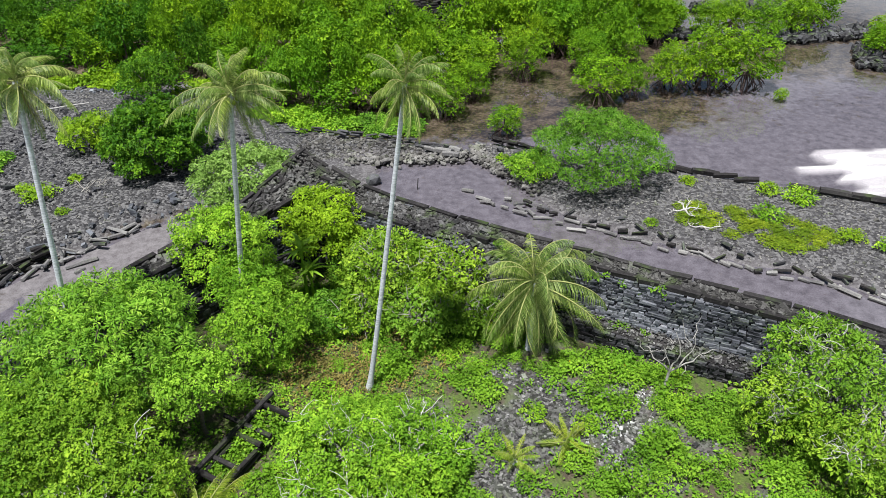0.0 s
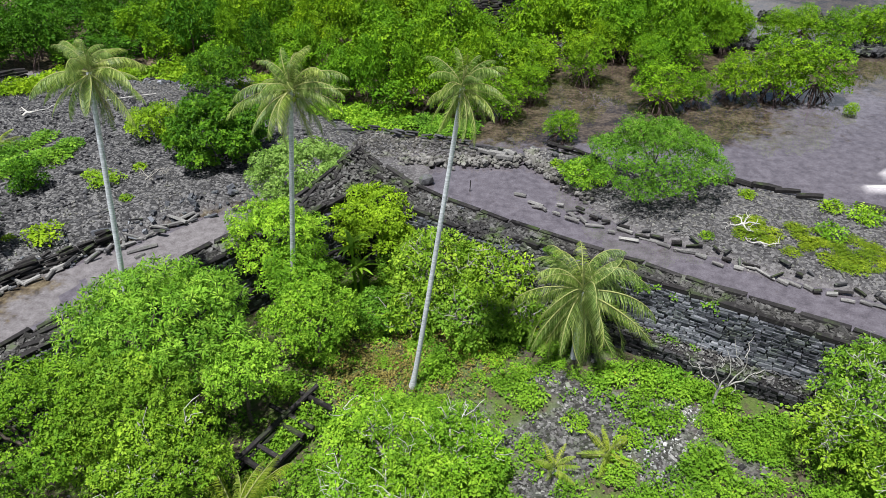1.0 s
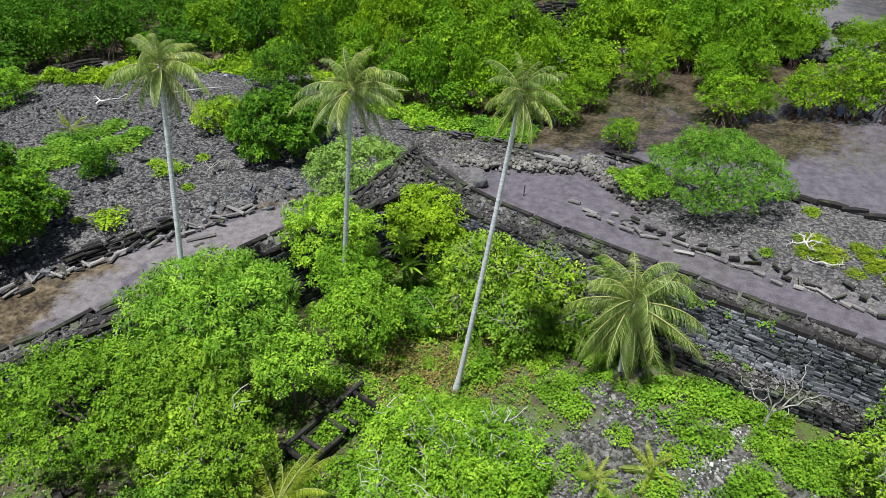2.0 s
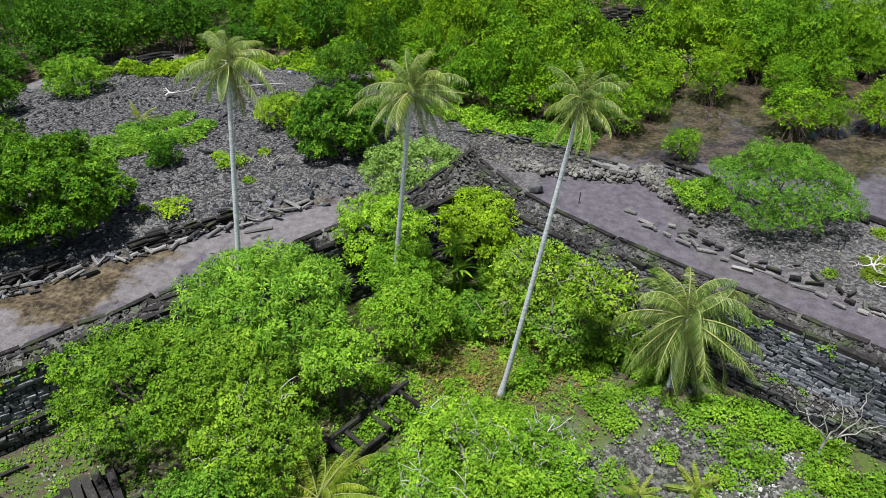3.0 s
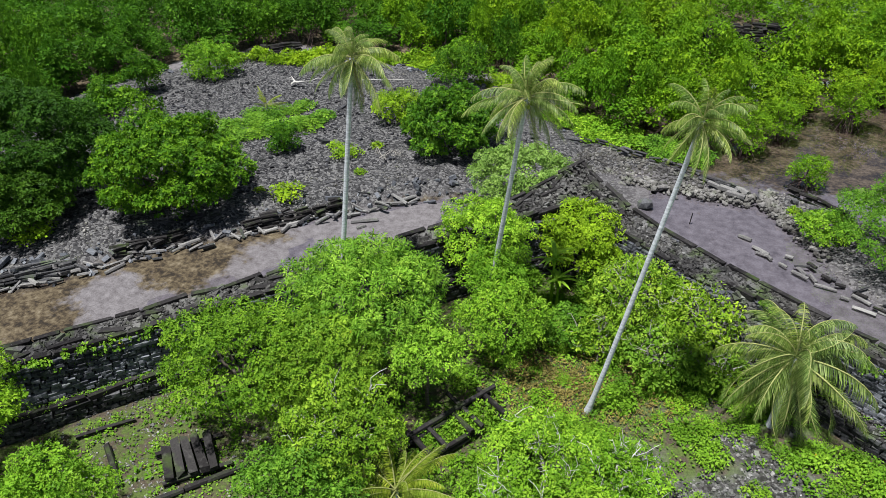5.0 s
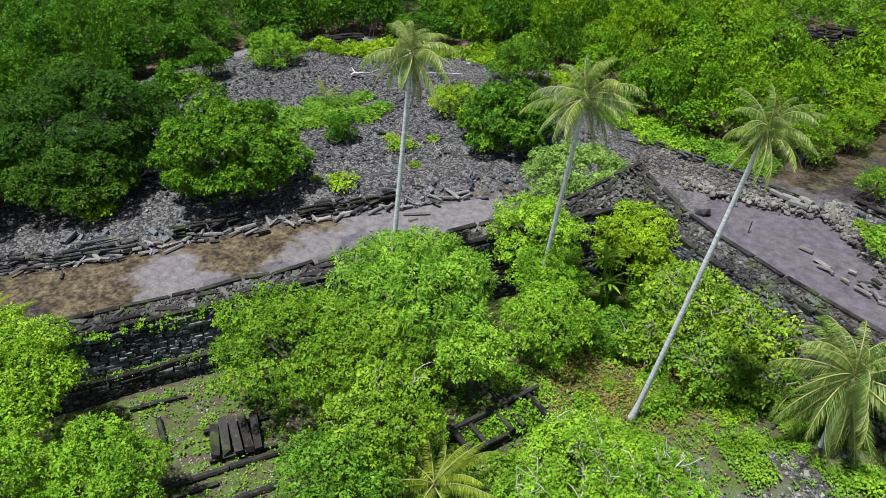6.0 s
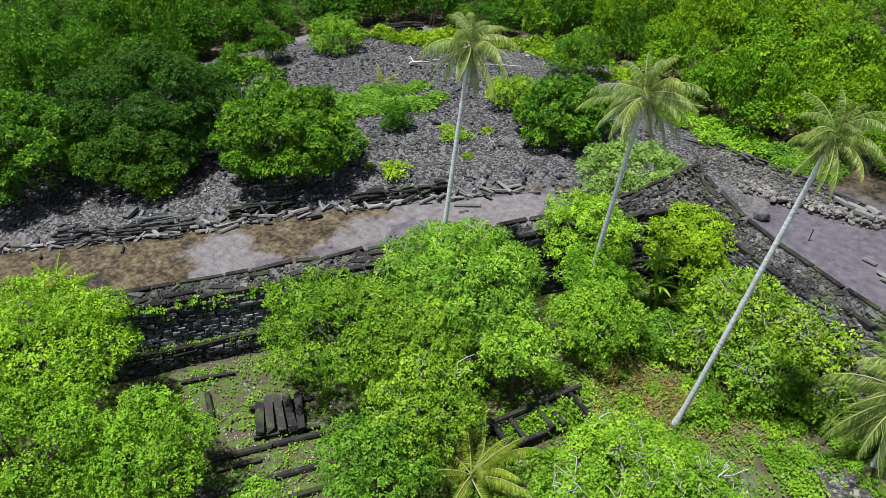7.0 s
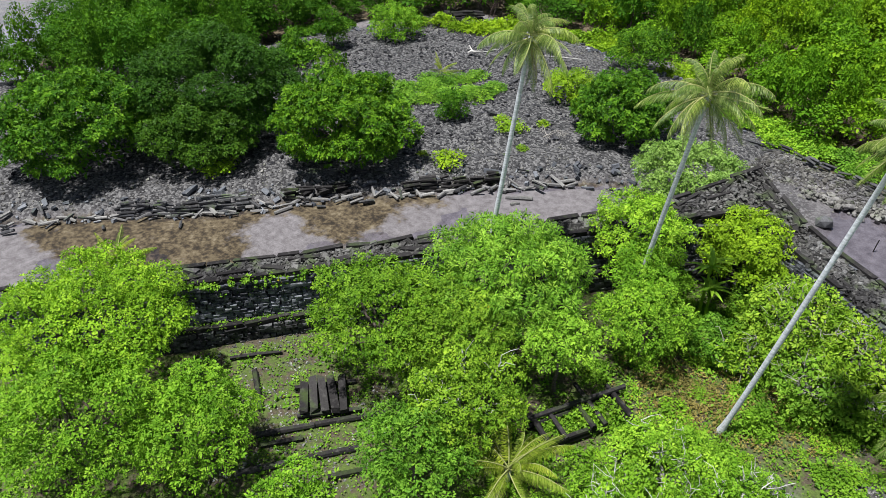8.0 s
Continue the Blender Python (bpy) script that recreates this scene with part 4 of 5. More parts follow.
rng = np.random.default_rng(31)
for x, y, r, h in ((6.2, 95.8, 3.6, 5.5), (13.8, 96.0, 3.2, 6), (22.3, 86.6, 3.6, 5.6), (26.6, 87.5, 2.2, 4.5), (32.4, 89.4, 3.2, 6), (37.5, 90.4, 4.2, 7), (42.6, 90.0, 4.2, 7),
                   (8.9, 76.9, 2.2, 3.6), (45.4, 84.7, 0.9, 1.6), (2.0, 83.5, 3.0, 5.2), (-2.5, 82.5, 2.8, 5), (5.5, 88.5, 2.6, 5), (66.1, 99.2, 3.0, 5), (35.6, 108.3, 2.6, 5.0), (34.9, 115.9, 3.0, 5.5), (39.9, 115.5, 3.0, 5.0), (44.7, 110.5, 3.0, 5.5), (48.9, 113.2, 3.2, 5.5), (52.5, 108.4, 3.4, 6.0), (58.0, 111.0, 3.6, 6.0), (62.9, 113.7, 3.6, 6.0), (68.1, 101.7, 3.0, 5.0), (22.8, 97.5, 3.0, 5.5), (19.3, 105.4, 3.0, 5.5), (28.5, 100.8, 3.0, 5.0)):
    mangrove(x, y, r / 2.6, h / 5.0, rng, NEAR_KINDS)



def dark_share(x, y):
    """How much of the darker kind grows there: more towards the west."""
    return float(smooth01(np.array([-x - 0.15 * y]), 2, 58)[0])


def spaced(rng, poly, gap, extra):
    lo, hi = poly.min(0), poly.max(0)
    xs, ys = np.arange(lo[0], hi[0], gap), np.arange(lo[1], hi[1], gap * 0.866)
    q = np.stack(np.meshgrid(xs, ys), -1)
    q[1::2, :, 0] += gap / 2
    q = q.reshape(-1, 2) + rng.normal(size=(q.size // 2, 2)) * gap * 0.22
    return q[(inside_by(poly, q) > 0.5) & extra(q)]


ruin_gap = lambda q: np.hypot((q[:, 0] - 0.6) / 9.0, (q[:, 1] - 117.5) / 10.0) < 1
p = spaced(rng, FOREST, 4.1, lambda q: ~ruin_gap(q) & (np.hypot(q[:, 0], q[:, 1]) < 166) & (np.arctan2(-q[:, 0], q[:, 1]) < 1.35))
p = p[np.argsort(np.hypot(p[:, 0], p[:, 1]))]
for x, y in p[:250]:
    mangrove(x, y, rng.uniform(0.7, 1.4), rng.uniform(0.6, 1.6), rng, DARK_KINDS if rng.random() < dark_share(x, y) else FAR_KINDS)
heaps = {"light": ([], FAR_COARSE, LEAF_MANGROVE, "dense green mangrove forest"), "dark": ([], DARK_COARSE, LEAF_FOREST, "dense dark green mangrove forest")}
for x, y in p[250:]:
    heap = heaps["dark" if rng.random() < dark_share(x, y) else "light"]
    me = heap[1][int(rng.integers(4))][1]
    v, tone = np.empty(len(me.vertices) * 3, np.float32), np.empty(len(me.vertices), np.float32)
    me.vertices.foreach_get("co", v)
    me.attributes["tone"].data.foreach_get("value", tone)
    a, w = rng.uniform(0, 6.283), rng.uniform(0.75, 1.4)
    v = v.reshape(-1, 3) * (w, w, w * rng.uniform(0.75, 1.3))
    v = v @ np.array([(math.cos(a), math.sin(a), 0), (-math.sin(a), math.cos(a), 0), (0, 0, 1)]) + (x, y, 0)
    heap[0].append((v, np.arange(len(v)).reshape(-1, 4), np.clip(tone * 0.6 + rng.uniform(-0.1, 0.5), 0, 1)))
for heap in heaps.values():
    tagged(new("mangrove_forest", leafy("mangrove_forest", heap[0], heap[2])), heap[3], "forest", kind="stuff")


# ---------------------------------------------------------------- palms
def frond_mesh(name, rng, length, rise_deg, bend_deg, leaflet, material, pairs=58):
    """One feather leaf that sets out along +x: a curved rib with hanging leaflets."""
    s = np.linspace(0, 1, 14)
    th = np.radians(rise_deg - bend_deg * s ** 1.35)
    step = length / 13
    x = np.concatenate([[0], np.cumsum(np.cos(th[:-1]) * step)])
    z = np.concatenate([[0], np.cumsum(np.sin(th[:-1]) * step)])
    rib = mesh_of("midrib", *tube_arrays(np.stack([x, 0 * x, z], 1), np.linspace(0.05, 0.008, 14) * length / 3.5, 4), RIB, True)
    items = []
    u = np.linspace(0.13, 0.995, pairs)
    c = np.stack([np.interp(u, s, x), np.zeros(pairs), np.interp(u, s, z)], 1)
    t = unit(np.gradient(c, axis=0))
    for sign in (-1, 1):
        l = leaflet * (np.sin((0.14 + 0.84 * u) * np.pi) ** 0.6 + 0.12) * rng.uniform(0.8, 1.12, pairs)
        hang = rng.uniform(0.9, 2.3, (pairs, 1))
        out = unit(t * (0.45 + 0.5 * u[:, None]) + np.array([0, sign, 0]) * (0.95 - 0.35 * u[:, None]) - np.array([0, 0, 1]) * hang * 0.55)
        mid = c + out * l[:, None] * 0.5
        tip = mid + unit(out - np.array([0, 0, 1]) * hang * 1.1) * l[:, None] * 0.5
        w = t * 0.017 * (0.6 + 0.4 * length / 3.5) * rng.uniform(0.7, 1.3, (pairs, 1))
        v = np.stack([c - w * 0.7, c + w * 0.7, mid + w, mid - w, tip], 1).reshape(-1, 3)
        b = 5 * np.arange(pairs)[:, None]
        items.append((v, np.concatenate([b + np.array([[0, 1, 2, 3]]), b + np.array([[3, 2, 4, 4]])])))
    v, f = join_arrays(items)
    me = bpy.data.meshes.new(name)
    me.from_pydata(v.tolist(), [], f[f[:, 2] != f[:, 3]].tolist() + f[f[:, 2] == f[:, 3]][:, :3].tolist())
    me.materials.append(material)
    return me, rib


def frond(kind, parent, m, label=""):
    ob = part("frond", kind[0], parent, label)
    ob.matrix_local = m
    part("midrib", kind[1], ob)


def palm(base, head, frond_len, count, label, seed, material=FROND, trunk_r=(0.2, 0.14), droop=(88, -44, 88), bow=1.05, leaflet=0.75, dry=2, nuts=True):
    rng = np.random.default_rng(seed)
    base, head = np.array(base, float), np.array(head, float)
    root = thing("palm", label, "palm", base)
    rel = head - base
    s = np.linspace(0, 1, 22)
    path = np.stack([rel[0] * s ** bow, rel[1] * s ** bow, rel[2] * s], 1)
    rad = trunk_r[1] + (trunk_r[0] - trunk_r[1]) * (1 - s) + 0.16 * np.exp(-s * 30)
    rad = rad * (1 + 0.05 * (np.arange(22) % 2))
    part("trunk", mesh_of("trunk", *tube_arrays(path, rad, 9), PALM_BARK, True), root)
    kinds = [frond_mesh("frond", rng, frond_len, droop[0] + (droop[1] - droop[0]) * k / 7, (droop[2] + 8 * math.sin(k)) * (1.1 - 0.07 * k), leaflet, material, int(34 + 9 * frond_len)) for k in range(8)]
    for k in range(count):
        u = ((k + 0.5) / count) ** 0.85
        frond(kinds[min(7, int(u * 8))], root, Matrix.Translation(rel + np.array([0, 0, 0.15 - 0.35 * u])) @ pose(0, 0, 0, rng.normal() * 24, rng.normal() * 14, 137.5 * k + rng.normal() * 22) @ Matrix.Scale((0.72 + 0.28 * math.sin(min(1, u * 1.6) * 1.57)) * rng.uniform(0.8, 1.12), 4))
    for k in range(dry):
        frond(frond_mesh("dry_frond", rng, frond_len * 0.75, -50, 45, leaflet * 0.7, FROND_DRY, 40), root, Matrix.Translation(rel + np.array([0, 0, -0.3])) @ pose(0, 0, 0, 0, 0, rng.uniform(0, 360)), "dry brown hanging frond")
    if nuts:
        ring = np.linspace(-1, 1, 5)
        nut = mesh_of("coconut", *tube_arrays(np.stack([0 * ring, 0 * ring, ring * 0.13], 1), 0.11 * np.sqrt(1.02 - ring ** 2), 7), FROND_YOUNG, True)
        for k in range(7):
            a, c = rng.uniform(0, 6.283), rng.uniform(0.2, 0.38)
            ob = part("coconut", nut, root)
            ob.location = rel + np.array([math.cos(a) * c, math.sin(a) * c, -0.45 + rng.uniform(-0.2, 0.2)])
    return root


TALL = "tall coconut palm with a thin grey trunk and drooping fronds"
palm((-24.2, 35.3, 1.3), (-22.0, 36.9, 22.7), 3.5, 34, TALL, 201, leaflet=0.8)
palm((-14.5, 41.8, 1.3), (-11.7, 40.5, 20.3), 4.0, 34, TALL, 202, leaflet=0.85)
palm((-4.5, 33.9, 1.3), (-0.95, 35.0, 22.6), 2.9, 32, TALL, 203, leaflet=0.65, trunk_r=(0.17, 0.125), bow=0.95)
palm((6.8, 37.6, 1.3), (7.0, 38.3, 6.9), 5.6, 46, "stocky young coconut palm with long arching green fronds", 204, trunk_r=(0.24, 0.2), leaflet=1.25, dry=9, droop=(90, -62, 104))
palm((-13.0, 22.6, 1.3), (-12.8, 22.4, 3.2), 4.1, 20, "young palm with yellowish fronds under the trees", 205, FROND_YOUNG, (0.2, 0.16), leaflet=0.7, dry=0, nuts=False, droop=(75, 10, 60))
palm((-44.6, 17.6, 0.5), (-44.6, 17.6, 6.7), 3.0, 13, "small yellowish palm behind the trees", 206, FROND_YOUNG, (0.15, 0.12), leaflet=0.55, dry=0, nuts=False, droop=(75, 20, 50))
palm((-55.5, 69.8, 1.2), (-55.5, 69.8, 2.4), 2.6, 9, "young palm sprouting from low scrub", 207, FROND_YOUNG, (0.12, 0.1), leaflet=0.5, dry=0, nuts=False, droop=(75, 15, 50))
palm((8.1, 28.9, 1.3), (8.1, 28.9, 1.7), 2.0, 13, "low bright green palm seedling on rubble", 208, FROND_YOUNG, (0.08, 0.07), leaflet=0.5, dry=0, nuts=False, droop=(75, 15, 55))
palm((4.7, 27.7, 1.3), (4.7, 27.7, 1.7), 1.9, 11, "low yellow-green palm seedling on rubble", 209, FROND_YOUNG, (0.08, 0.07), leaflet=0.45, dry=0, nuts=False, droop=(75, 15, 55))


# ---------------------------------------------------------------- basalt columns, low walls and tombs
def column_mesh(rng, material, sides=6):
    """A rough prism one metre long and one metre thick, lying along x."""
    a = np.linspace(0, 2 * np.pi, sides, endpoint=False) + rng.uniform(-0.15, 0.15, sides)
    r = 0.5 * rng.uniform(0.85, 1.1, sides)
    v = []
    for x, k in ((-0.5, rng.uniform(0.8, 1.0)), (0.0, rng.uniform(0.95, 1.05)), (0.5, rng.uniform(0.8, 1.0))):
        v += [(x + rng.uniform(-0.015, 0.015), math.cos(t) * q * k, math.sin(t) * q * k + (0.05 if x == 0 else 0)) for t, q in zip(a, r)]
    f = [tuple(range(sides))[::-1], tuple(range(2 * sides, 3 * sides))]
    for ring in (0, 1):
        f += [(ring * sides + i, ring * sides + (i + 1) % sides, (ring + 1) * sides + (i + 1) % sides, (ring + 1) * sides + i) for i in range(sides)]
    me = bpy.data.meshes.new("column")
    me.from_pydata(v, [], f)
    me.materials.append(material)
    return me


crng = np.random.default_rng(61)
COLUMNS = [column_mesh(crng, LOG, 5 + k % 2) for k in range(6)]
COLUMNS_DARK = [column_mesh(crng, BASALT_DARK, 5 + k % 2) for k in range(5)]
COLUMNS_MID = [column_mesh(crng, BASALT, 5 + k % 2) for k in range(5)]


def column_pose(a, b, thick):
    a, b = Vector(a), Vector(b)
    return Matrix.Translation((a + b) / 2) @ (b - a).to_track_quat("X", "Z").to_matrix().to_4x4() @ Matrix.Diagonal(((b - a).length, thick, thick * 0.9, 1))


def loose_column(a, b, thick, label, group, meshes=COLUMNS):
    ob = tagged(new("basalt_column", meshes[int(crng.integers(len(meshes)))]), label, "stone column", group)
    ob.matrix_world = column_pose(a, b, thick)
    return ob


def along(poly, gap):
    """Places and directions along a polyline."""
    poly = np.asarray(poly, float)
    seg = np.linalg.norm(np.diff(poly, axis=0), axis=1)
    acc = np.concatenate([[0], np.cumsum(seg)])
    for d in np.arange(0, acc[-1], gap):
        k = min(len(seg) - 1, int(np.searchsorted(acc, d, "right")) - 1)
        u = (d - acc[k]) / seg[k]
        yield poly[k] + (poly[k + 1] - poly[k]) * u, (poly[k + 1] - poly[k]) / seg[k]


def column_row(poly, gap, label, group, spread, swing, length, thick, lift=0.1, meshes=COLUMNS):
    for c, d in along(poly, gap):
        n = np.array([-d[1], d[0]])
        c = c + n * crng.normal() * spread + d * crng.normal() * 0.3
        a = math.atan2(d[1], d[0]) + crng.normal() * swing
        l, w = crng.uniform(*length), crng.uniform(*thick)
        e = np.array([math.cos(a), math.sin(a)]) * l / 2
        z0, z1 = ground_z(*(c - e)), ground_z(*(c + e))
        z0, z1 = max(z0, -0.12), max(z1, -0.12)
        loose_column((*(c - e), z0 + w * 0.35 + lift * crng.random()), (*(c + e), z1 + w * 0.35 + lift * crng.random()), w, label, group, meshes)


SPIT_EDGE = [(9.0, 59.3), (10.4, 57.6), (12.8, 56.8), (14.1, 55.7), (16.8, 54.2), (19.8, 52.4), (21.6, 51.0), (26.1, 48.7), (28.2, 47.5), (30.4, 47.0), (33.9, 44.8), (36.2, 43.0), (44, 37)]
PALE_COL = "pale grey fallen basalt column at the channel's edge"
column_row(SPIT_EDGE, 1.3, PALE_COL, "columns along the spit", 0.3, 0.16, (0.6, 1.9), (0.26, 0.44))
column_row([(x + 0.4, y + 0.7) for x, y in SPIT_EDGE], 1.7, "dark broken basalt column at the channel's edge", "columns along the spit", 0.3, 0.35, (0.5, 1.6), (0.24, 0.42), 0.3, COLUMNS_DARK)
column_row([(x + 0.5, y + 1.0) for x, y in SPIT_EDGE], 2.4, "grey broken basalt column at the channel's edge", "columns along the spit", 0.6, 0.7, (0.5, 1.4), (0.24, 0.4), 0.3, COLUMNS_MID)
column_row([(24.9, 65.8), (27.7, 64.9), (29.8, 64.2), (32.9, 62.7)], 2.0, "thick dark basalt column lying by the lagoon", "columns by the lagoon", 0.3, 0.2, (2.2, 3.4), (0.6, 0.85), 0.3, COLUMNS_DARK)
column_row([(37.5, 60.6), (40.5, 59.2), (44.1, 57.5), (50, 54)], 2.8, "thick dark basalt column lying by the lagoon", "columns by the lagoon", 0.2, 0.1, (2.8, 3.8), (0.7, 0.9), 0.3, COLUMNS_DARK)
for a, b, w in (((3.2, 63.4), (4.4, 62.9), 0.42), ((4.6, 61.9), (6.0, 60.9), 0.4), ((5.4, 61.5), (6.3, 60.2), 0.36), ((4.9, 61.0), (6.0, 60.6), 0.3), ((7.4, 61.4), (8.1, 61.2), 0.4), ((6.9, 59.9), (7.6, 59.4), 0.28), ((8.0, 59.0), (9.3, 58.2), 0.35)):
    loose_column((*a, 0.08), (*b, 0.1), w, "basalt column half sunk in the shallow channel", "columns in the channel")
for a, b, w in (((0.6, 71.6), (2.4, 70.9), 0.8), ((1.4, 70.6), (3.2, 70.2), 0.7), ((-0.6, 72.2), (0.8, 71.4), 0.6), ((2.2, 71.9), (3.4, 71.2), 0.7)):
    loose_column((*a, 0.75), (*b, 0.7), w, "broad pale grey slab at the causeway's end", "slabs on the causeway", COLUMNS)
loose_column((-7.6, 70.4, 0.4), (-6.3, 70.1, 0.42), 0.5, "pinkish grey stone block on the mud bank", "columns in the channel")
loose_column((-1.4, 64.2, -0.2), (-1.3, 64.3, 1.1), 0.12, "thin dark stake standing in the channel", "columns in the channel", COLUMNS_DARK)

LEFT_EDGE = [(-68.2, 17.8), (-62.8, 23.0), (-56.4, 28.8), (-52.0, 32.8), (-48.8, 37.0), (-45.8, 41.0), (-40.7, 45.5), (-37.8, 48.8), (-33.0, 53.2), (-28.0, 57.8)]
GREY_COL = "grey fallen basalt column on the muddy bank"
column_row(LEFT_EDGE, 0.75, GREY_COL, "columns along the far bank", 0.45, 0.55, (0.8, 2.2), (0.26, 0.44), 0.3)
column_row(LEFT_EDGE, 1.6, GREY_COL, "columns along the far bank", 0.9, 0.9, (0.7, 1.6), (0.24, 0.4), 0.5, COLUMNS_MID)
for a, b in (((-33.9, 54.4, 0.5), (-33.2, 52.0, 0.25)), ((-32.6, 51.4, 0.15), (-30.3, 52.8, 0.2)), ((-31.5, 50.6, 0.12), (-30.9, 51.4, 0.12))):
    loose_column(a, b, 0.4, "pale fallen basalt column beside the channel", "columns along the far bank")


def low_wall(poly, courses, label, seed, meshes, thick=0.36, depth=1.0, base=0.0):
    """A dry-laid wall of stacked columns."""
    rng = np.random.default_rng(seed)
    root = thing("low_wall", label, "stone wall", (*poly[0], base))
    inv = root.matrix_world.inverted()
    for k in range(courses):
        for c, d in along(poly, 1.7):
            n = np.array([-d[1], d[0]])
            for row in (0, 1):
                if k == courses - 1 and rng.random() < 0.35:
                    continue
                if rng.random() < 0.1:
                    continue
                l = rng.uniform(0.8, 2.1)
                m = c + d * 0.85 + n * (row * depth * 0.5 + k * 0.10 + rng.normal() * 0.05)
                z = base + (k + 0.5) * thick * 0.86
                e = d * l / 2 + n * rng.normal() * 0.12
                ob = part("column", meshes[int(rng.integers(len(meshes)))], root)
                ob.matrix_local = inv @ column_pose((*(m - e), z), (*(m + e), z + rng.normal() * 0.06), thick * rng.uniform(0.75, 1.15))
    return root


low_wall([(-60.5, 25.4), (-56.3, 29.2)], 4, "collapsed low wall of dark stacked basalt columns", 71, COLUMNS_MID, base=0.1)
low_wall([(-56.0, 29.5), (-51.6, 33.9)], 5, "low retaining wall of grey stacked basalt columns", 72, COLUMNS_MID, base=0.05)
low_wall([(-49.6, 36.9), (-46.2, 41.4)], 4, "low retaining wall of dark stacked basalt columns", 73, COLUMNS_DARK, base=0.1)
low_wall([(-41.2, 45.7), (-37.9, 49.2), (-35.2, 52.2)], 4, "curved low wall of black stacked basalt columns", 74, COLUMNS_DARK, 0.4, base=0.1)
low_wall([(-45.0, 47.9), (-41.6, 52.8), (-37.4, 56.7), (-34.5, 58.9)], 2, "half-buried row of basalt columns across the rubble", 75, COLUMNS_MID, 0.3, 0.4, base=0.75)
low_wall([(-52.5, 40.5), (-48.0, 44.2), (-44.6, 46.8)], 2, "half-buried row of basalt columns across the rubble", 80, COLUMNS_MID, 0.3, 0.4, base=0.85)
low_wall([(3.2, 71.9), (-5.2, 75.9), (-13.4, 78.3), (-19.0, 77.0)], 3, "low grey stone kerb along the causeway", 76, COLUMNS_MID, 0.3, 1.6, base=0.2)
low_wall([(13.0, 70.9), (8.5, 73.6)], 2, "row of dark basalt columns beside the pond", 77, COLUMNS_DARK, 0.4, 0.5, base=0.2)
low_wall([(-72.5, 88.5), (-66.1, 93.6)], 4, "dark ruined wall at the islet's far edge", 78, COLUMNS_DARK, 0.45, base=0.9)
low_wall([(-4.5, 120.5), (1.0, 122.0), (6.0, 121.0)], 9, "purplish dark ruined wall among the mangroves", 79, COLUMNS_DARK, 0.5, 2.0, base=0.6)
p = scatter(np.random.default_rng(9), np.array([(-7, 117), (8, 117), (9, 127), (-7, 129)], float), 700, 0)
rubble_field("rubble_ruin", "dark rubble mound among the mangroves", p, np.random.default_rng(10).gamma(3, 0.12, len(p)) + 0.2, BASALT_DARK, 11, 2.0)
pier = np.array([(-20, 63), (-14, 70.4), (-7.8, 72.6), (-3.9, 71.0), (3.4, 70.8), (3.8, 72.4), (-5.3, 75.6), (-13.5, 78)], float)
p = scatter(np.random.default_rng(12), pier, 2600, -0.3)
rubble_field("rubble_causeway", "grey-brown loose stone along the causeway", p, np.random.default_rng(13).gamma(2, 0.055, len(p)) + 0.07, GRAVEL, 14)
for line, count, seed in (([(-9.5, 70.2), (-4.2, 70.4), (-0.5, 70.3), (3.2, 70.4), (3.6, 71.8)], 520, 31), ([(5.4, 72.6), (5.4, 70.6), (7.6, 68.0), (9.6, 65.0), (10.6, 62.4)], 620, 32)):
    r = np.random.default_rng(seed)
    pts = np.array([c for c, _ in along(line, 0.05)])
    p = pts[r.integers(len(pts), size=count)] + r.normal(size=(count, 2)) * (0.5, 0.5)
    me = mesh_of("cobbles", *cobble_arrays(r, np.column_stack([p, r.uniform(-0.05, 0.6, count)]), r.gamma(2.5, 0.09, count) + 0.22), GRAVEL)
    tagged(new("cobbles", me), "heap of rounded grey cobbles at the water's edge", "cobbles", kind="stuff")
for poly, count, seed in (([(33, 109), (43, 110), (44, 113), (34, 112)], 220, 15), ([(53, 106), (70, 108), (71, 112), (54, 110)], 380, 16), ([(61, 95), (68, 91), (70, 104), (64, 103)], 260, 17), ([(46, 125), (66, 117), (67, 120), (48, 128)], 300, 18)):
    r = np.random.default_rng(seed)
    p = scatter(r, np.array(poly, float), count * 2, 0)
    me = mesh_of("rock_bank", *stone_arrays(r, np.column_stack([p, r.uniform(-0.1, 0.7, len(p))]), r.gamma(3, 0.12, len(p)) + 0.25), BASALT)
    tagged(new("rock_bank", me), "bank of dark rocks in the lagoon", "rocks", kind="stuff")


def boulder(x, y, z, size, label, seed, material):
    r = np.random.default_rng(seed)
    bm = bmesh.new()
    bmesh.ops.create_icosphere(bm, subdivisions=1, radius=0.5)
    for v in bm.verts:
        v.co *= 1 + 0.35 * noise.noise(v.co * 2.3 + Vector((seed, 0, 0)))
        v.co.z *= 0.75
    me = bpy.data.meshes.new("boulder")
    bm.to_mesh(me)
    bm.free()
    me.materials.append(material)
    ob = tagged(new("boulder", me), label, "boulder")
    ob.matrix_world = pose(x, y, z, r.uniform(-20, 20), r.uniform(-20, 20), r.uniform(0, 360)) @ Matrix.Scale(size, 4)


boulder(-6.1, 65.6, 0.4, 1.9, "large dark boulder standing in the shallow channel", 81, BASALT)
for k, (x, y, size) in enumerate(((4.6, 71.5, 1.5), (1.8, 72.9, 1.3), (0.4, 73.8, 1.2), (5.6, 73.4, 1.4), (7.9, 71.2, 1.3), (9.6, 70.2, 1.2), (5.0, 70.0, 0.9), (11.4, 69.4, 1.1))):
    boulder(x, y, max(ground_z(x, y), 0) + 0.25, size * 0.75, "angular grey boulder at the channel's mouth", 82 + k, BASALT)


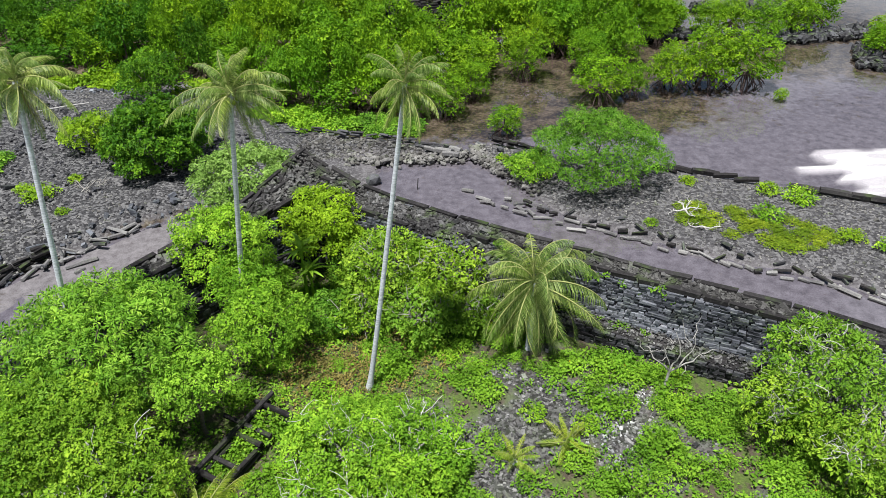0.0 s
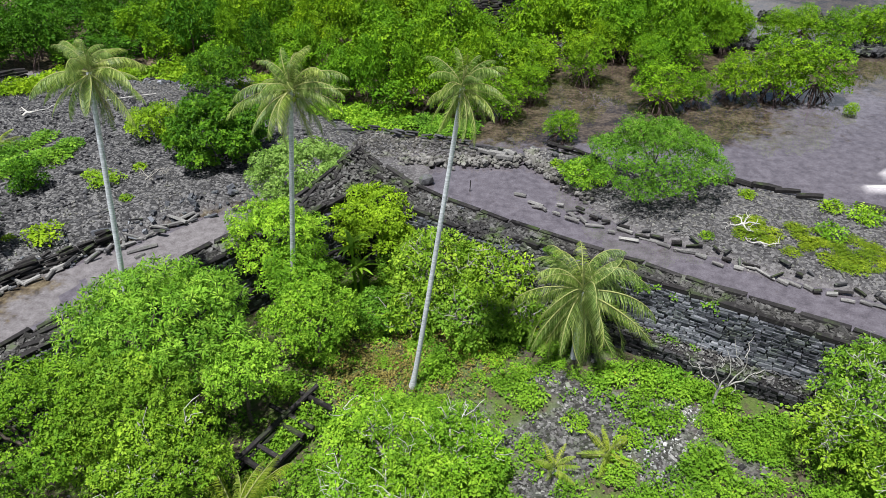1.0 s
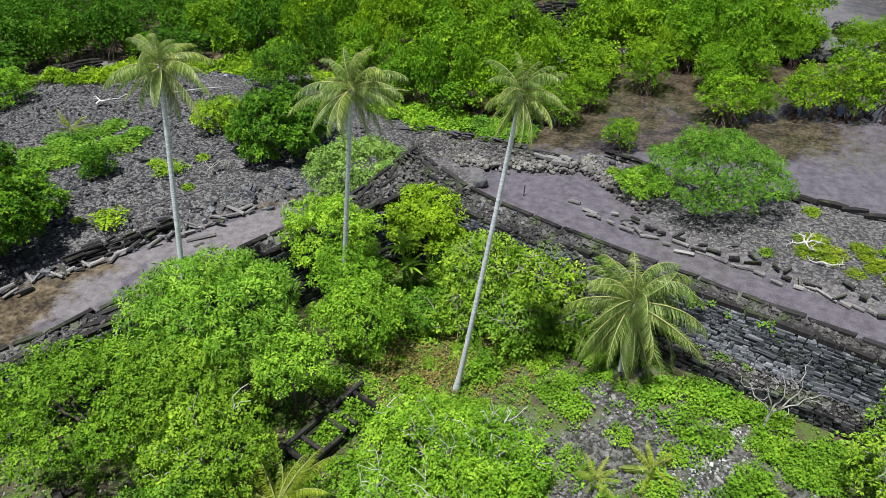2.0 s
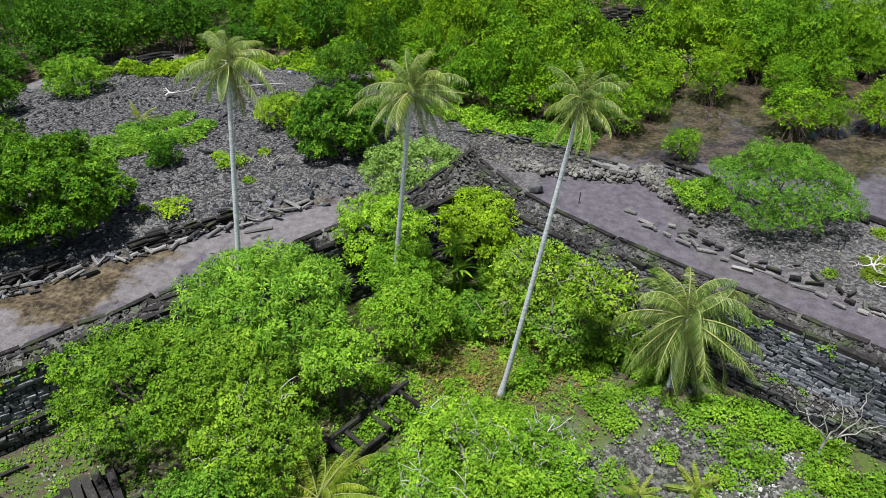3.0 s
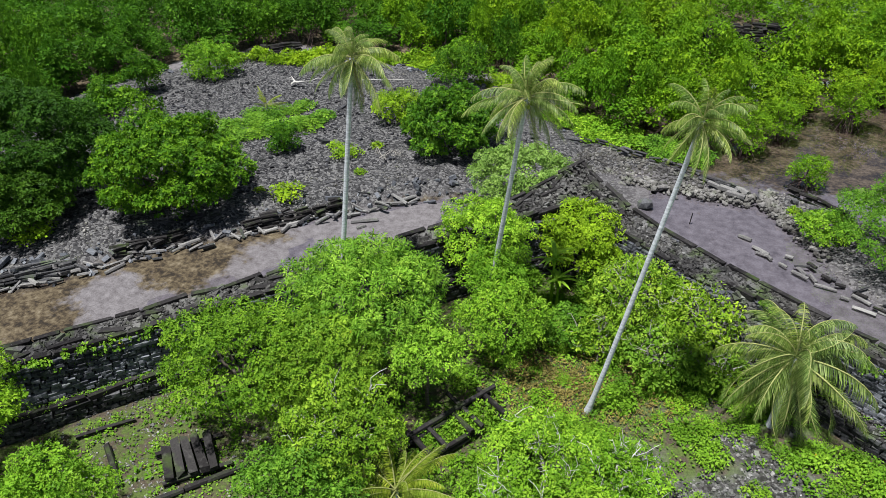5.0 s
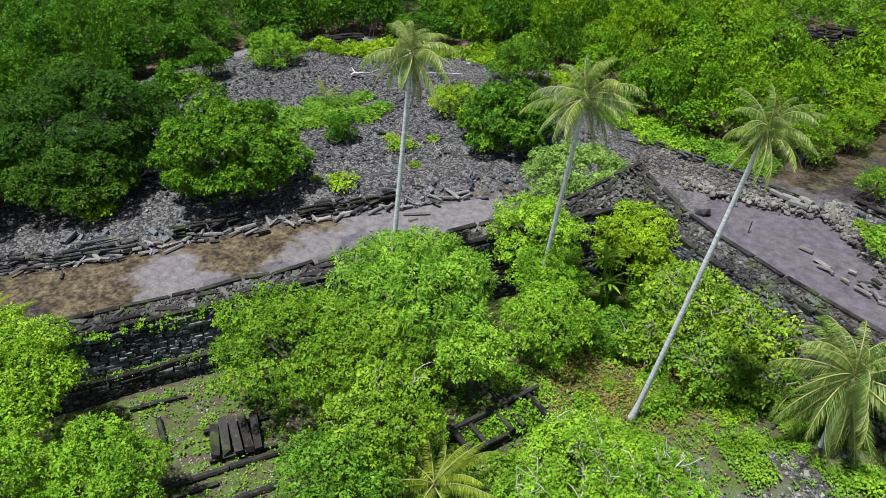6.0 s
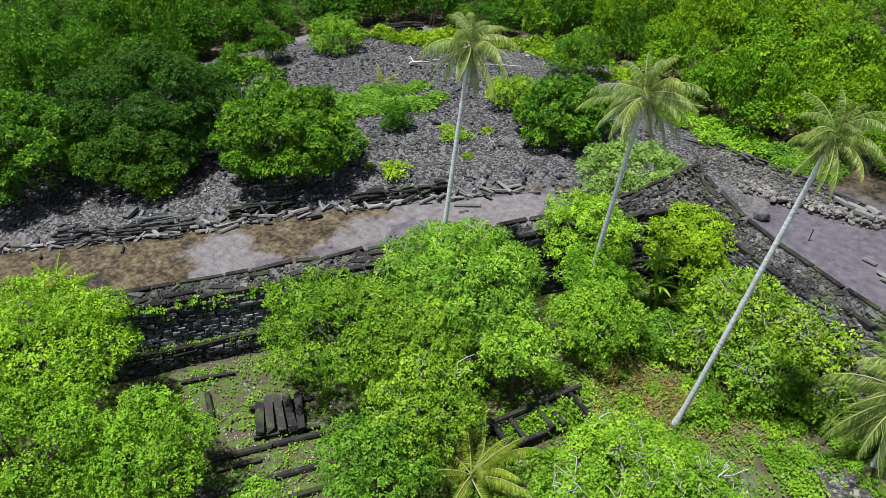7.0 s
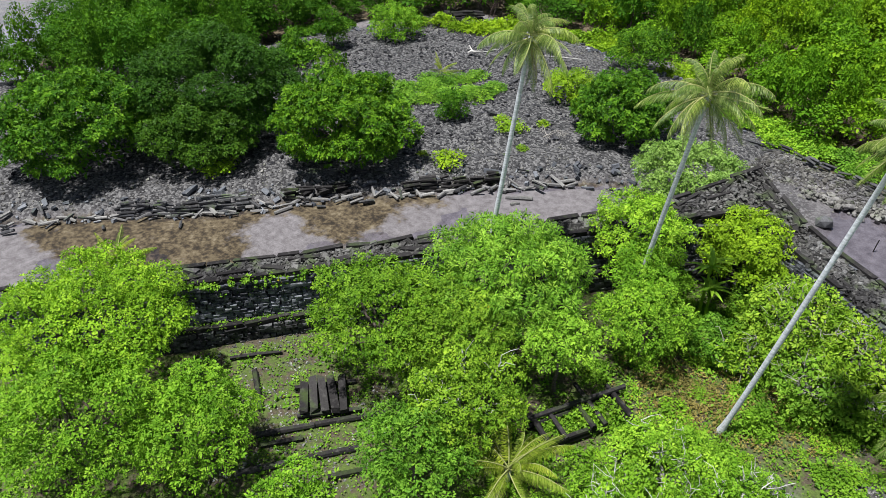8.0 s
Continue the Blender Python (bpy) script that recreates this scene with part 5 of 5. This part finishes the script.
def log_crib(label):
    root = thing("log_crib", label, "stone tomb", (-12.4, 29.6, 1.4))
    inv = root.matrix_world.inverted()
    a, b = np.array([-14.4, 26.5]), np.array([-10.7, 33.1])
    d = (b - a) / np.linalg.norm(b - a)
    n = np.array([d[1], -d[0]])
    runs = [(a, b, 2.45), (a + n * 0.2, b - d * 0.4, 2.0), (a + n * 1.9 + d * 0.6, a + n * 1.9 + d * 4.2, 2.0), (a + n * 1.9 + d * 0.2, a + n * 1.9 + d * 5.6, 1.6), (a, b, 1.6)]
    runs += [(a + d * u - n * e, a + d * u + n * l, z) for u, e, l, z in ((0.7, 0.5, 2.3, 2.25), (1.9, 0.3, 2.2, 2.25), (3.9, 0.2, 2.1, 2.3), (4.7, 1.6, 2.2, 2.3), (6.6, 0.7, 2.9, 2.25), (6.4, 0.4, 2.6, 1.8))]
    for p, q, z in runs:
        ob = part("column", COLUMNS_DARK[int(crng.integers(5))], root)
        ob.matrix_local = inv @ column_pose((*p, z), (*q, z), 0.38)


log_crib("black basalt column crib of a small open tomb")


def slab_tomb(label):
    root = thing("slab_tomb", label, "stone tomb", (-26.4, 20.3, 1.4))
    inv = root.matrix_world.inverted()
    a, across, far = np.array([-28.6, 20.2]), np.array([0.69, 0.724]), np.array([0.784, -0.62])
    meshes = block_variants(BASALT_DARK, 5, 91)
    for k in range(5):
        c = a + across * (0.35 + 0.64 * k) + far * (1.6 + crng.uniform(-0.15, 0.15))
        ob = part("roof_slab", meshes[k], root)
        ob.matrix_local = inv @ Matrix.Translation((*c, 2.15 + crng.uniform(-0.05, 0.1))) @ Euler((crng.normal() * 0.06, crng.normal() * 0.03, math.atan2(far[1], far[0]) + crng.normal() * 0.05)).to_matrix().to_4x4() @ Matrix.Diagonal((crng.uniform(2.8, 3.4), 0.56, 0.4, 1))
    for u in (0.35, 2.9):
        for z in (1.5, 1.82):
            c = a + far * u
            ob = part("side_wall", COLUMNS_DARK[0], root)
            ob.matrix_local = inv @ column_pose((*(c - across * 0.2), z), (*(c + across * 3.9), z), 0.38)


slab_tomb("dark basalt slabs roofing a low burial chamber")
KERB_LINES = (((-34.4, 19.0), (-32.0, 21.7)), ((-32.1, 19.3), (-28.9, 17.2)), ((-27.5, 15.6), (-25.1, 18.5)), ((-25.1, 18.5), (-22.1, 22.2)), ((-26.1, 13.0), (-23.9, 15.9)), ((-23.9, 15.9), (-21.6, 19.0)), ((-21.5, 16.2), (-20.2, 18.0)), ((-26.6, 15.3), (-24.9, 17.3)))
for a, b in KERB_LINES:
    loose_column((*a, ground_z(*a) + 0.22), (*b, ground_z(*b) + 0.2), 0.42, "dark basalt kerb stone edging a grassy terrace", "kerbs of the court", COLUMNS_DARK)


# ---------------------------------------------------------------- low plants
def bush_kind(seed, material, leaf=(0.2, 0.11), gap=0.38):
    r = np.random.default_rng(seed)
    c = np.array([0, 0, 0.3])
    ls = [(d + c, q) for d, q in crown_lumps(r, 1.0, 0.6, (0.22, 0.45), -0.2, 150)]
    crown = crown_mesh("foliage", r, ls, material, leaf, gap, 7, core=(c, np.array([0.6, 0.6, 0.4])))
    heads = [l[0] for l in ls[:5]]
    return branch_mesh("stem", r, (0, 0, -0.3), heads, 0.04, BARK, 0, 4), crown


KINDS = {k: [bush_kind(400 + 10 * i + j, m) for j in range(2)] for i, (k, m) in enumerate((("lime", LEAF_LIME), ("ground", LEAF_GROUND), ("dark", LEAF_DARK), ("bright", LEAF_BRIGHT), ("scrub", LEAF_MID), ("olive", LEAF_OLIVE)))}
brng = np.random.default_rng(43)


def bush(x, y, r, h, kind, label, group=""):
    z = max(ground_z(x, y), -0.1)
    ob = thing("bush", label, "bush", (x, y, z), group)
    ob.matrix_world = pose(x, y, z, 0, 0, brng.uniform(0, 360)) @ Matrix.Diagonal((r, r, h, 1))
    stem, crown = KINDS[kind][int(brng.integers(2))]
    part("stem", stem, ob)
    part("foliage", crown, ob)


def bush_patch(centre, radii, turn, count, r, h, kind, label, group):
    for _ in range(count):
        a, q = brng.uniform(0, 6.283), brng.random() ** 0.5
        u, v = math.cos(a) * q * radii[0], math.sin(a) * q * radii[1]
        t = radians(turn)
        s = brng.uniform(*r)
        bush(centre[0] + u * math.cos(t) - v * math.sin(t), centre[1] + u * math.sin(t) + v * math.cos(t), s, s * brng.uniform(*h), kind, label, group)


bush_patch((-52.5, 67.0), (7.0, 4.2), 50, 34, (1.0, 1.9), (0.4, 0.75), "scrub", "low green scrub creeping over rubble", "scrub on the islet")
bush_patch((29.9, 53.8), (7.5, 2.6), -28, 46, (0.45, 1.2), (0.3, 0.6), "olive", "low yellow-green scrub on the spit", "scrub on the spit")
bush(31.5, 55.3, 1.4, 1.2, "bright", "dark leafy shrub amid low scrub")
for x, y, r, kind in ((-40.7, 52.2, 1.8, "lime"), (-39.0, 61.9, 1.7, "lime"), (-58.4, 36.2, 2.0, "lime"), (-41.5, 63.5, 0.9, "lime"), (26.3, 62.8, 0.9, "lime"), (-37.0, 65.5, 0.8, "lime"), (-44.0, 52.0, 0.6, "lime"), (20.5, 55.0, 0.7, "lime"),
                      (-36.0, 59.5, 0.7, "lime"), (37.5, 51.5, 1.2, "lime"), (40.0, 49.5, 1.3, "bright"), (36.0, 58.5, 1.6, "bright"), (33.5, 60.0, 1.2, "lime"), (46.5, 55.0, 1.8, "bright"), (-49.5, 47.0, 0.5, "lime"), (8.0, 69.0, 0.9, "lime"), (9.4, 67.8, 0.8, "lime")):
    bush(x, y, r, r * 0.8, kind, "small yellow-green bush rooted in rubble" if kind == "lime" else "small green bush rooted in rubble", "small bushes on rubble")
bush_patch((-15.5, 82.3), (7.0, 3.0), -12, 34, (1.1, 2.0), (0.5, 0.8), "bright", "bright green scrub along the causeway", "scrub by the causeway")
bush_patch((-30.5, 92.0), (4.5, 2.0), -20, 12, (1.1, 2.0), (0.7, 1.0), "lime", "yellow-green scrub at the islet's edge", "scrub at the islet's edge")
bush_patch((-5.5, 80.0), (4.0, 2.5), -25, 14, (1.0, 1.8), (0.5, 0.8), "scrub", "bright green scrub along the causeway", "scrub by the causeway")
bush_patch((-48.0, 97.5), (6.5, 3.5), 0, 20, (1.3, 2.4), (0.6, 0.9), "lime", "yellow-green scrub at the islet's edge", "scrub at the islet's edge")
bush_patch((-66.0, 88.0), (9.0, 2.5), 25, 20, (1.2, 2.2), (0.7, 1.1), "lime", "yellow-green scrub at the islet's edge", "scrub at the islet's edge")
bush_patch((-84.0, 76.0), (6.0, 2.5), 70, 12, (1.2, 2.2), (0.7, 1.1), "dark", "dark green scrub at the islet's edge", "scrub at the islet's edge")
bush_patch((-74.0, 62.0), (5.0, 6.0), 0, 10, (1.2, 2.4), (0.9, 1.4), "dark", "dark green bush beside rubble", "dark bushes on the islet")

# court: creeping leaves and shrubs
crt = np.random.default_rng(55)
q = crt.uniform((-46, 2), (32, 52), (13000, 2))
dr, dl = q @ RIGHT_IN - RIGHT_OFF, q @ LEFT_IN - LEFT_OFF
thick_of = wave_noise(q, 0.8, 33) * 0.6 + wave_noise(q, 2.2, 34) * 0.4
bare = ground_at(q)[1]
west = (q[:, 0] < -20) & (q[:, 1] < 27)
keep = (dr > 4.2) & (dl > 4.0) & (thick_of > -0.75 + 0.9 * bare - 0.6 * west)
q, thick_of, west = q[keep], thick_of[keep], west[keep]
tall = np.clip(0.18 + 0.3 * np.maximum(thick_of, 0), 0.12, 0.6) * np.where(west, 0.45, 1.0)
c = np.column_stack([q, ground_at(q)[0] + tall * 0.4])
vs = []
for lo, size in ((0, 0.17), (1, 0.28)):
    sel = (np.arange(len(c)) % 4 == 0) if lo else (np.arange(len(c)) % 4 != 0)
    vs.append(clump_leaves(crt, c[sel], np.tile((0, 0, 1.0), (int(sel.sum()), 1)), 0.42 + 0.2 * lo, 10, size, size * 0.62))
tagged(new("ground_cover", leafy("ground_cover", vs, LEAF_GROUND)), "bright green creeping plants over the court's soil", "plants", kind="stuff")
for _ in range(90):
    x, y = crt.uniform(-10, 30), crt.uniform(19, 46)
    d = np.array([x, y])
    if d @ RIGHT_IN - RIGHT_OFF > 4.6 and ground_at(d[None])[1][0] < 0.6:
        r = crt.uniform(0.45, 1.25)
        bush(x, y, r, r * crt.uniform(0.6, 1.0), "ground" if crt.random() < 0.7 else "bright", "leafy green shrub in the court", "shrubs in the court")
for x, y in ((6.3, 31.2), (9.5, 30.0), (3.0, 35.3), (1.0, 37.0), (12.5, 32.0), (-9.3, 30.5), (5.3, 26.0), (12.3, 27.4), (16.5, 29.5), (9.5, 26.0)):
    bush(x, y, 0.9, 0.7, "ground", "leafy green shrub in the court", "shrubs in the court")

# thick undergrowth: low mounds of leaves
low_kinds = [bush_kind(470 + k, LEAF_GROUND, (0.19, 0.115), 0.46)[1] for k in range(4)]
mounds = []
q = crt.uniform((-14, 14), (33, 47), (1500, 2))
q = q[(q @ RIGHT_IN - RIGHT_OFF > 4.3) & (q @ LEFT_IN - LEFT_OFF > 4.3)]
q = q[np.hypot((q[:, 0] + 7.6) / 3.4, (q[:, 1] - 35.2) / 3.6) + 0.4 * wave_noise(q, 1.0, 62) > 1]
q = q[ground_at(q)[1] + 0.5 * wave_noise(q, 1.1, 61) < 0.35]
for x, y in q[:480]:
    me = low_kinds[int(crt.integers(4))]
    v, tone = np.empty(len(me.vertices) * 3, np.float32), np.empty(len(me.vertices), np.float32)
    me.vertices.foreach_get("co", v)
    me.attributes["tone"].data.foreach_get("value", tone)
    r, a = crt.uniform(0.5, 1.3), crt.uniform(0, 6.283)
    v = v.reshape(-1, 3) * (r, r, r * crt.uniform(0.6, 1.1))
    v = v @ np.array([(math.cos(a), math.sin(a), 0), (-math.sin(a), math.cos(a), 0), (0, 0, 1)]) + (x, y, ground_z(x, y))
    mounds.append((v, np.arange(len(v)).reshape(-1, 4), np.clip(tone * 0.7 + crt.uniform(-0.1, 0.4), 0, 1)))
tagged(new("undergrowth", leafy("undergrowth", mounds, LEAF_GROUND)), "dense low green undergrowth covering the court", "plants", kind="stuff")

# brown fallen leaves under the scraggly trees
at = np.concatenate([crt.normal(size=(500, 2)) * (2.4, 2.0) + (-2.6, 37.6), crt.normal(size=(600, 2)) * (2.2, 2.2) + (-7.4, 35.6)])
c = np.column_stack([at, ground_at(at)[0] + 0.12])
tagged(new("leaf_litter", leafy("leaf_litter", [clump_leaves(crt, c, np.tile((0, 0, 1.0), (len(c), 1)), 0.35, 7, 0.2, 0.11)], FROND_DRY)), "brown dry leaves fallen beneath the trees", "leaf litter", kind="stuff")

# vines on the wall tops
vrng = np.random.default_rng(77)
vs = []
for which, s0, s1, n, o in (("left", 33, 46, 150, 2.1), ("right", 18, 33, 26, 1.6)):
    at = np.array([wall_point(which, s, o + vrng.normal() * 0.1, top_in(s) + 0.25 - abs(vrng.normal()) * 0.6) for s in vrng.uniform(s0, s1, n)])
    inn = LEFT_IN if which == "left" else RIGHT_IN
    vs.append(clump_leaves(vrng, at, np.tile((*inn, 0.3), (n, 1)), 0.28, 14, 0.2, 0.14))
at = np.array([wall_point(w, s, 2.8 + vrng.normal() * 0.2, 3.05) for w, s0, s1, n in (("left", 28, 54, 300), ("right", 16, 30, 70)) for s in vrng.uniform(s0, s1, n)])
vs.append(clump_leaves(vrng, at, np.tile((0, 0, 1.0), (len(at), 1)), 0.25, 12, 0.15, 0.09))
tagged(new("wall_vine", leafy("wall_vine", vs, LEAF_GROUND)), "green vines and grass growing on the stone walls", "plants", kind="stuff")


# ---------------------------------------------------------------- dead wood
def dead_branches(name, label, at, heads, r, seed, twigs=4, material=DEADWOOD, category="dead tree"):
    """A bleached stem with branches, each of which carries its twigs."""
    rng = np.random.default_rng(seed)
    root = thing(name, label, category, at)
    heads = [np.array(h, float) for h in heads]
    fork = np.mean(heads, 0) * np.array([0.3, 0.3, 0.4])
    stem = part("stem", mesh_of("stem", *tube_arrays(bend_path(rng, (0, 0, -0.1), fork, 5), np.linspace(r, r * 0.75, 5), 7), material, True), root)
    for h in heads:
        limb = part("branch", mesh_of("branch", *tube_arrays(bend_path(rng, fork, h, 7, 0.14), np.linspace(r * 0.62, r * 0.16, 7), 5), material, True), root)
        for _ in range(twigs):
            a = fork + (h - fork) * rng.uniform(0.4, 1.0)
            e = a + unit(rng.normal(size=3) * np.array([1, 1, 0.5]) + unit(h - fork) * 0.7) * rng.uniform(0.25, 0.55) * np.linalg.norm(h - fork)
            part("twig", mesh_of("twig", *tube_arrays(bend_path(rng, a, e, 5, 0.2), np.linspace(r * 0.28, 0.012, 5), 4), material, True), limb)


dead_branches("dead_tree", "bleached leafless tree against the wall", (15.4, 33.3, 1.3), [(-1.4, 0.6, 3.4), (0.2, 0.5, 4.6), (1.5, 0.5, 4.2), (2.4, 0.2, 3.0), (-0.5, 0.3, 3.6)], 0.12, 501, 3, DEADWOOD_GREY)
dead_branches("driftwood", "white bleached driftwood root on the rubble", (24.0, 56.6, 0.9), [(-1.5, -0.5, 0.3), (1.0, 1.1, 0.5), (1.6, -0.3, 0.3), (-0.3, 0.9, 0.5), (0.6, -1.5, 0.3)], 0.16, 502, 3, category="driftwood")
dead_branches("driftwood", "white bleached driftwood root on the rubble", (24.8, 53.8, 0.8), [(-1.2, 0.6, 0.3), (1.6, -0.4, 0.25), (0.2, -0.9, 0.3)], 0.12, 503, 3, category="driftwood")
dead_branches("driftwood", "long white curved driftwood trunk on dark rubble", (-57.6, 78.6, 1.9), [(2.2, 0.6, 0.5), (3.0, 1.8, 0.5), (-0.8, 0.8, 0.5)], 0.2, 504, 1, category="driftwood")
dead_branches("dead_brush", "pale dry branches lying on the rubble", (-35.5, 63.0, 1.5), [(1.8, 1.6, 0.4), (2.6, 0.6, 0.6), (1.2, -0.6, 0.4), (-1.0, 1.2, 0.5)], 0.07, 505, 7, BARK_PALE, "dead branches")
dead_branches("dead_brush", "dry grey vine tangle beneath the trees", (-1.6, 43.4, 4.6), [(-2.0, -0.6, 1.5), (1.8, 0.2, 1.9), (0.3, -2.0, 0.6), (-0.4, 1.4, 1.6), (1.0, -1.2, 1.6), (-1.0, -1.6, 1.0)], 0.09, 506, 9, BARK_PALE, "dead branches")
dead_branches("driftwood", "long white driftwood snag at the channel's edge", (-49.5, 13.5, 0.25), [(-2.6, 1.0, 0.3), (-3.4, 2.6, 0.2), (-1.2, 2.6, 0.4), (1.4, 1.4, 0.3)], 0.13, 507, 6, category="driftwood")
pole = mesh_of("pole", *tube_arrays([(-49.6, 83.1, 1.9), (-47.5, 84.0, 1.95), (-45.5, 84.9, 1.95), (-43.4, 85.7, 1.9)], [0.075, 0.07, 0.065, 0.055], 6), DEADWOOD, True)
tagged(new("pole", pole), "long straight white pole lying on rubble", "pole")


# ---------------------------------------------------------------- banana plant
def banana(x, y, h, label, seed):
    rng = np.random.default_rng(seed)
    z = ground_z(x, y)
    root = thing("banana_plant", label, "plant", (x, y, z))
    part("stem", mesh_of("stem", *tube_arrays([(0, 0, 0), (0, 0, h * 0.5), (0, 0, h)], [0.14, 0.12, 0.08], 7), LEAF_BANANA, True), root)
    for k in range(13):
        s = np.linspace(0, 1, 8)
        l, lift = rng.uniform(1.4, 2.1), rng.uniform(0.9, 1.5)
        w = 0.15 * np.sin(np.clip(s * 0.92 + 0.08, 0, 1) * np.pi) ** 0.6
        mid = np.stack([l * s, 0 * s, l * (lift * s - (lift + 0.35) * s ** 2)], 1)
        side = np.array([0, 1, 0])
        v = np.concatenate([mid - w[:, None] * side + (0, 0, 0.06), mid, mid + w[:, None] * side + (0, 0, 0.06)])
        f = [(r * 8 + i, r * 8 + i + 1, (r + 1) * 8 + i + 1, (r + 1) * 8 + i) for r in (0, 1) for i in range(7)]
        ob = part("leaf", mesh_of("leaf", v, f, LEAF_BANANA, True), root)
        ob.matrix_local = pose(0, 0, h - 0.15 * (k % 3), 0, -rng.uniform(30, 68), 40 * k + rng.normal() * 12)


banana(-9.8, 43.6, 4.6, "banana plant with broad light green leaves", 601)
banana(-9.2, 43.0, 3.0, "smaller banana plant with broad light green leaves", 602)
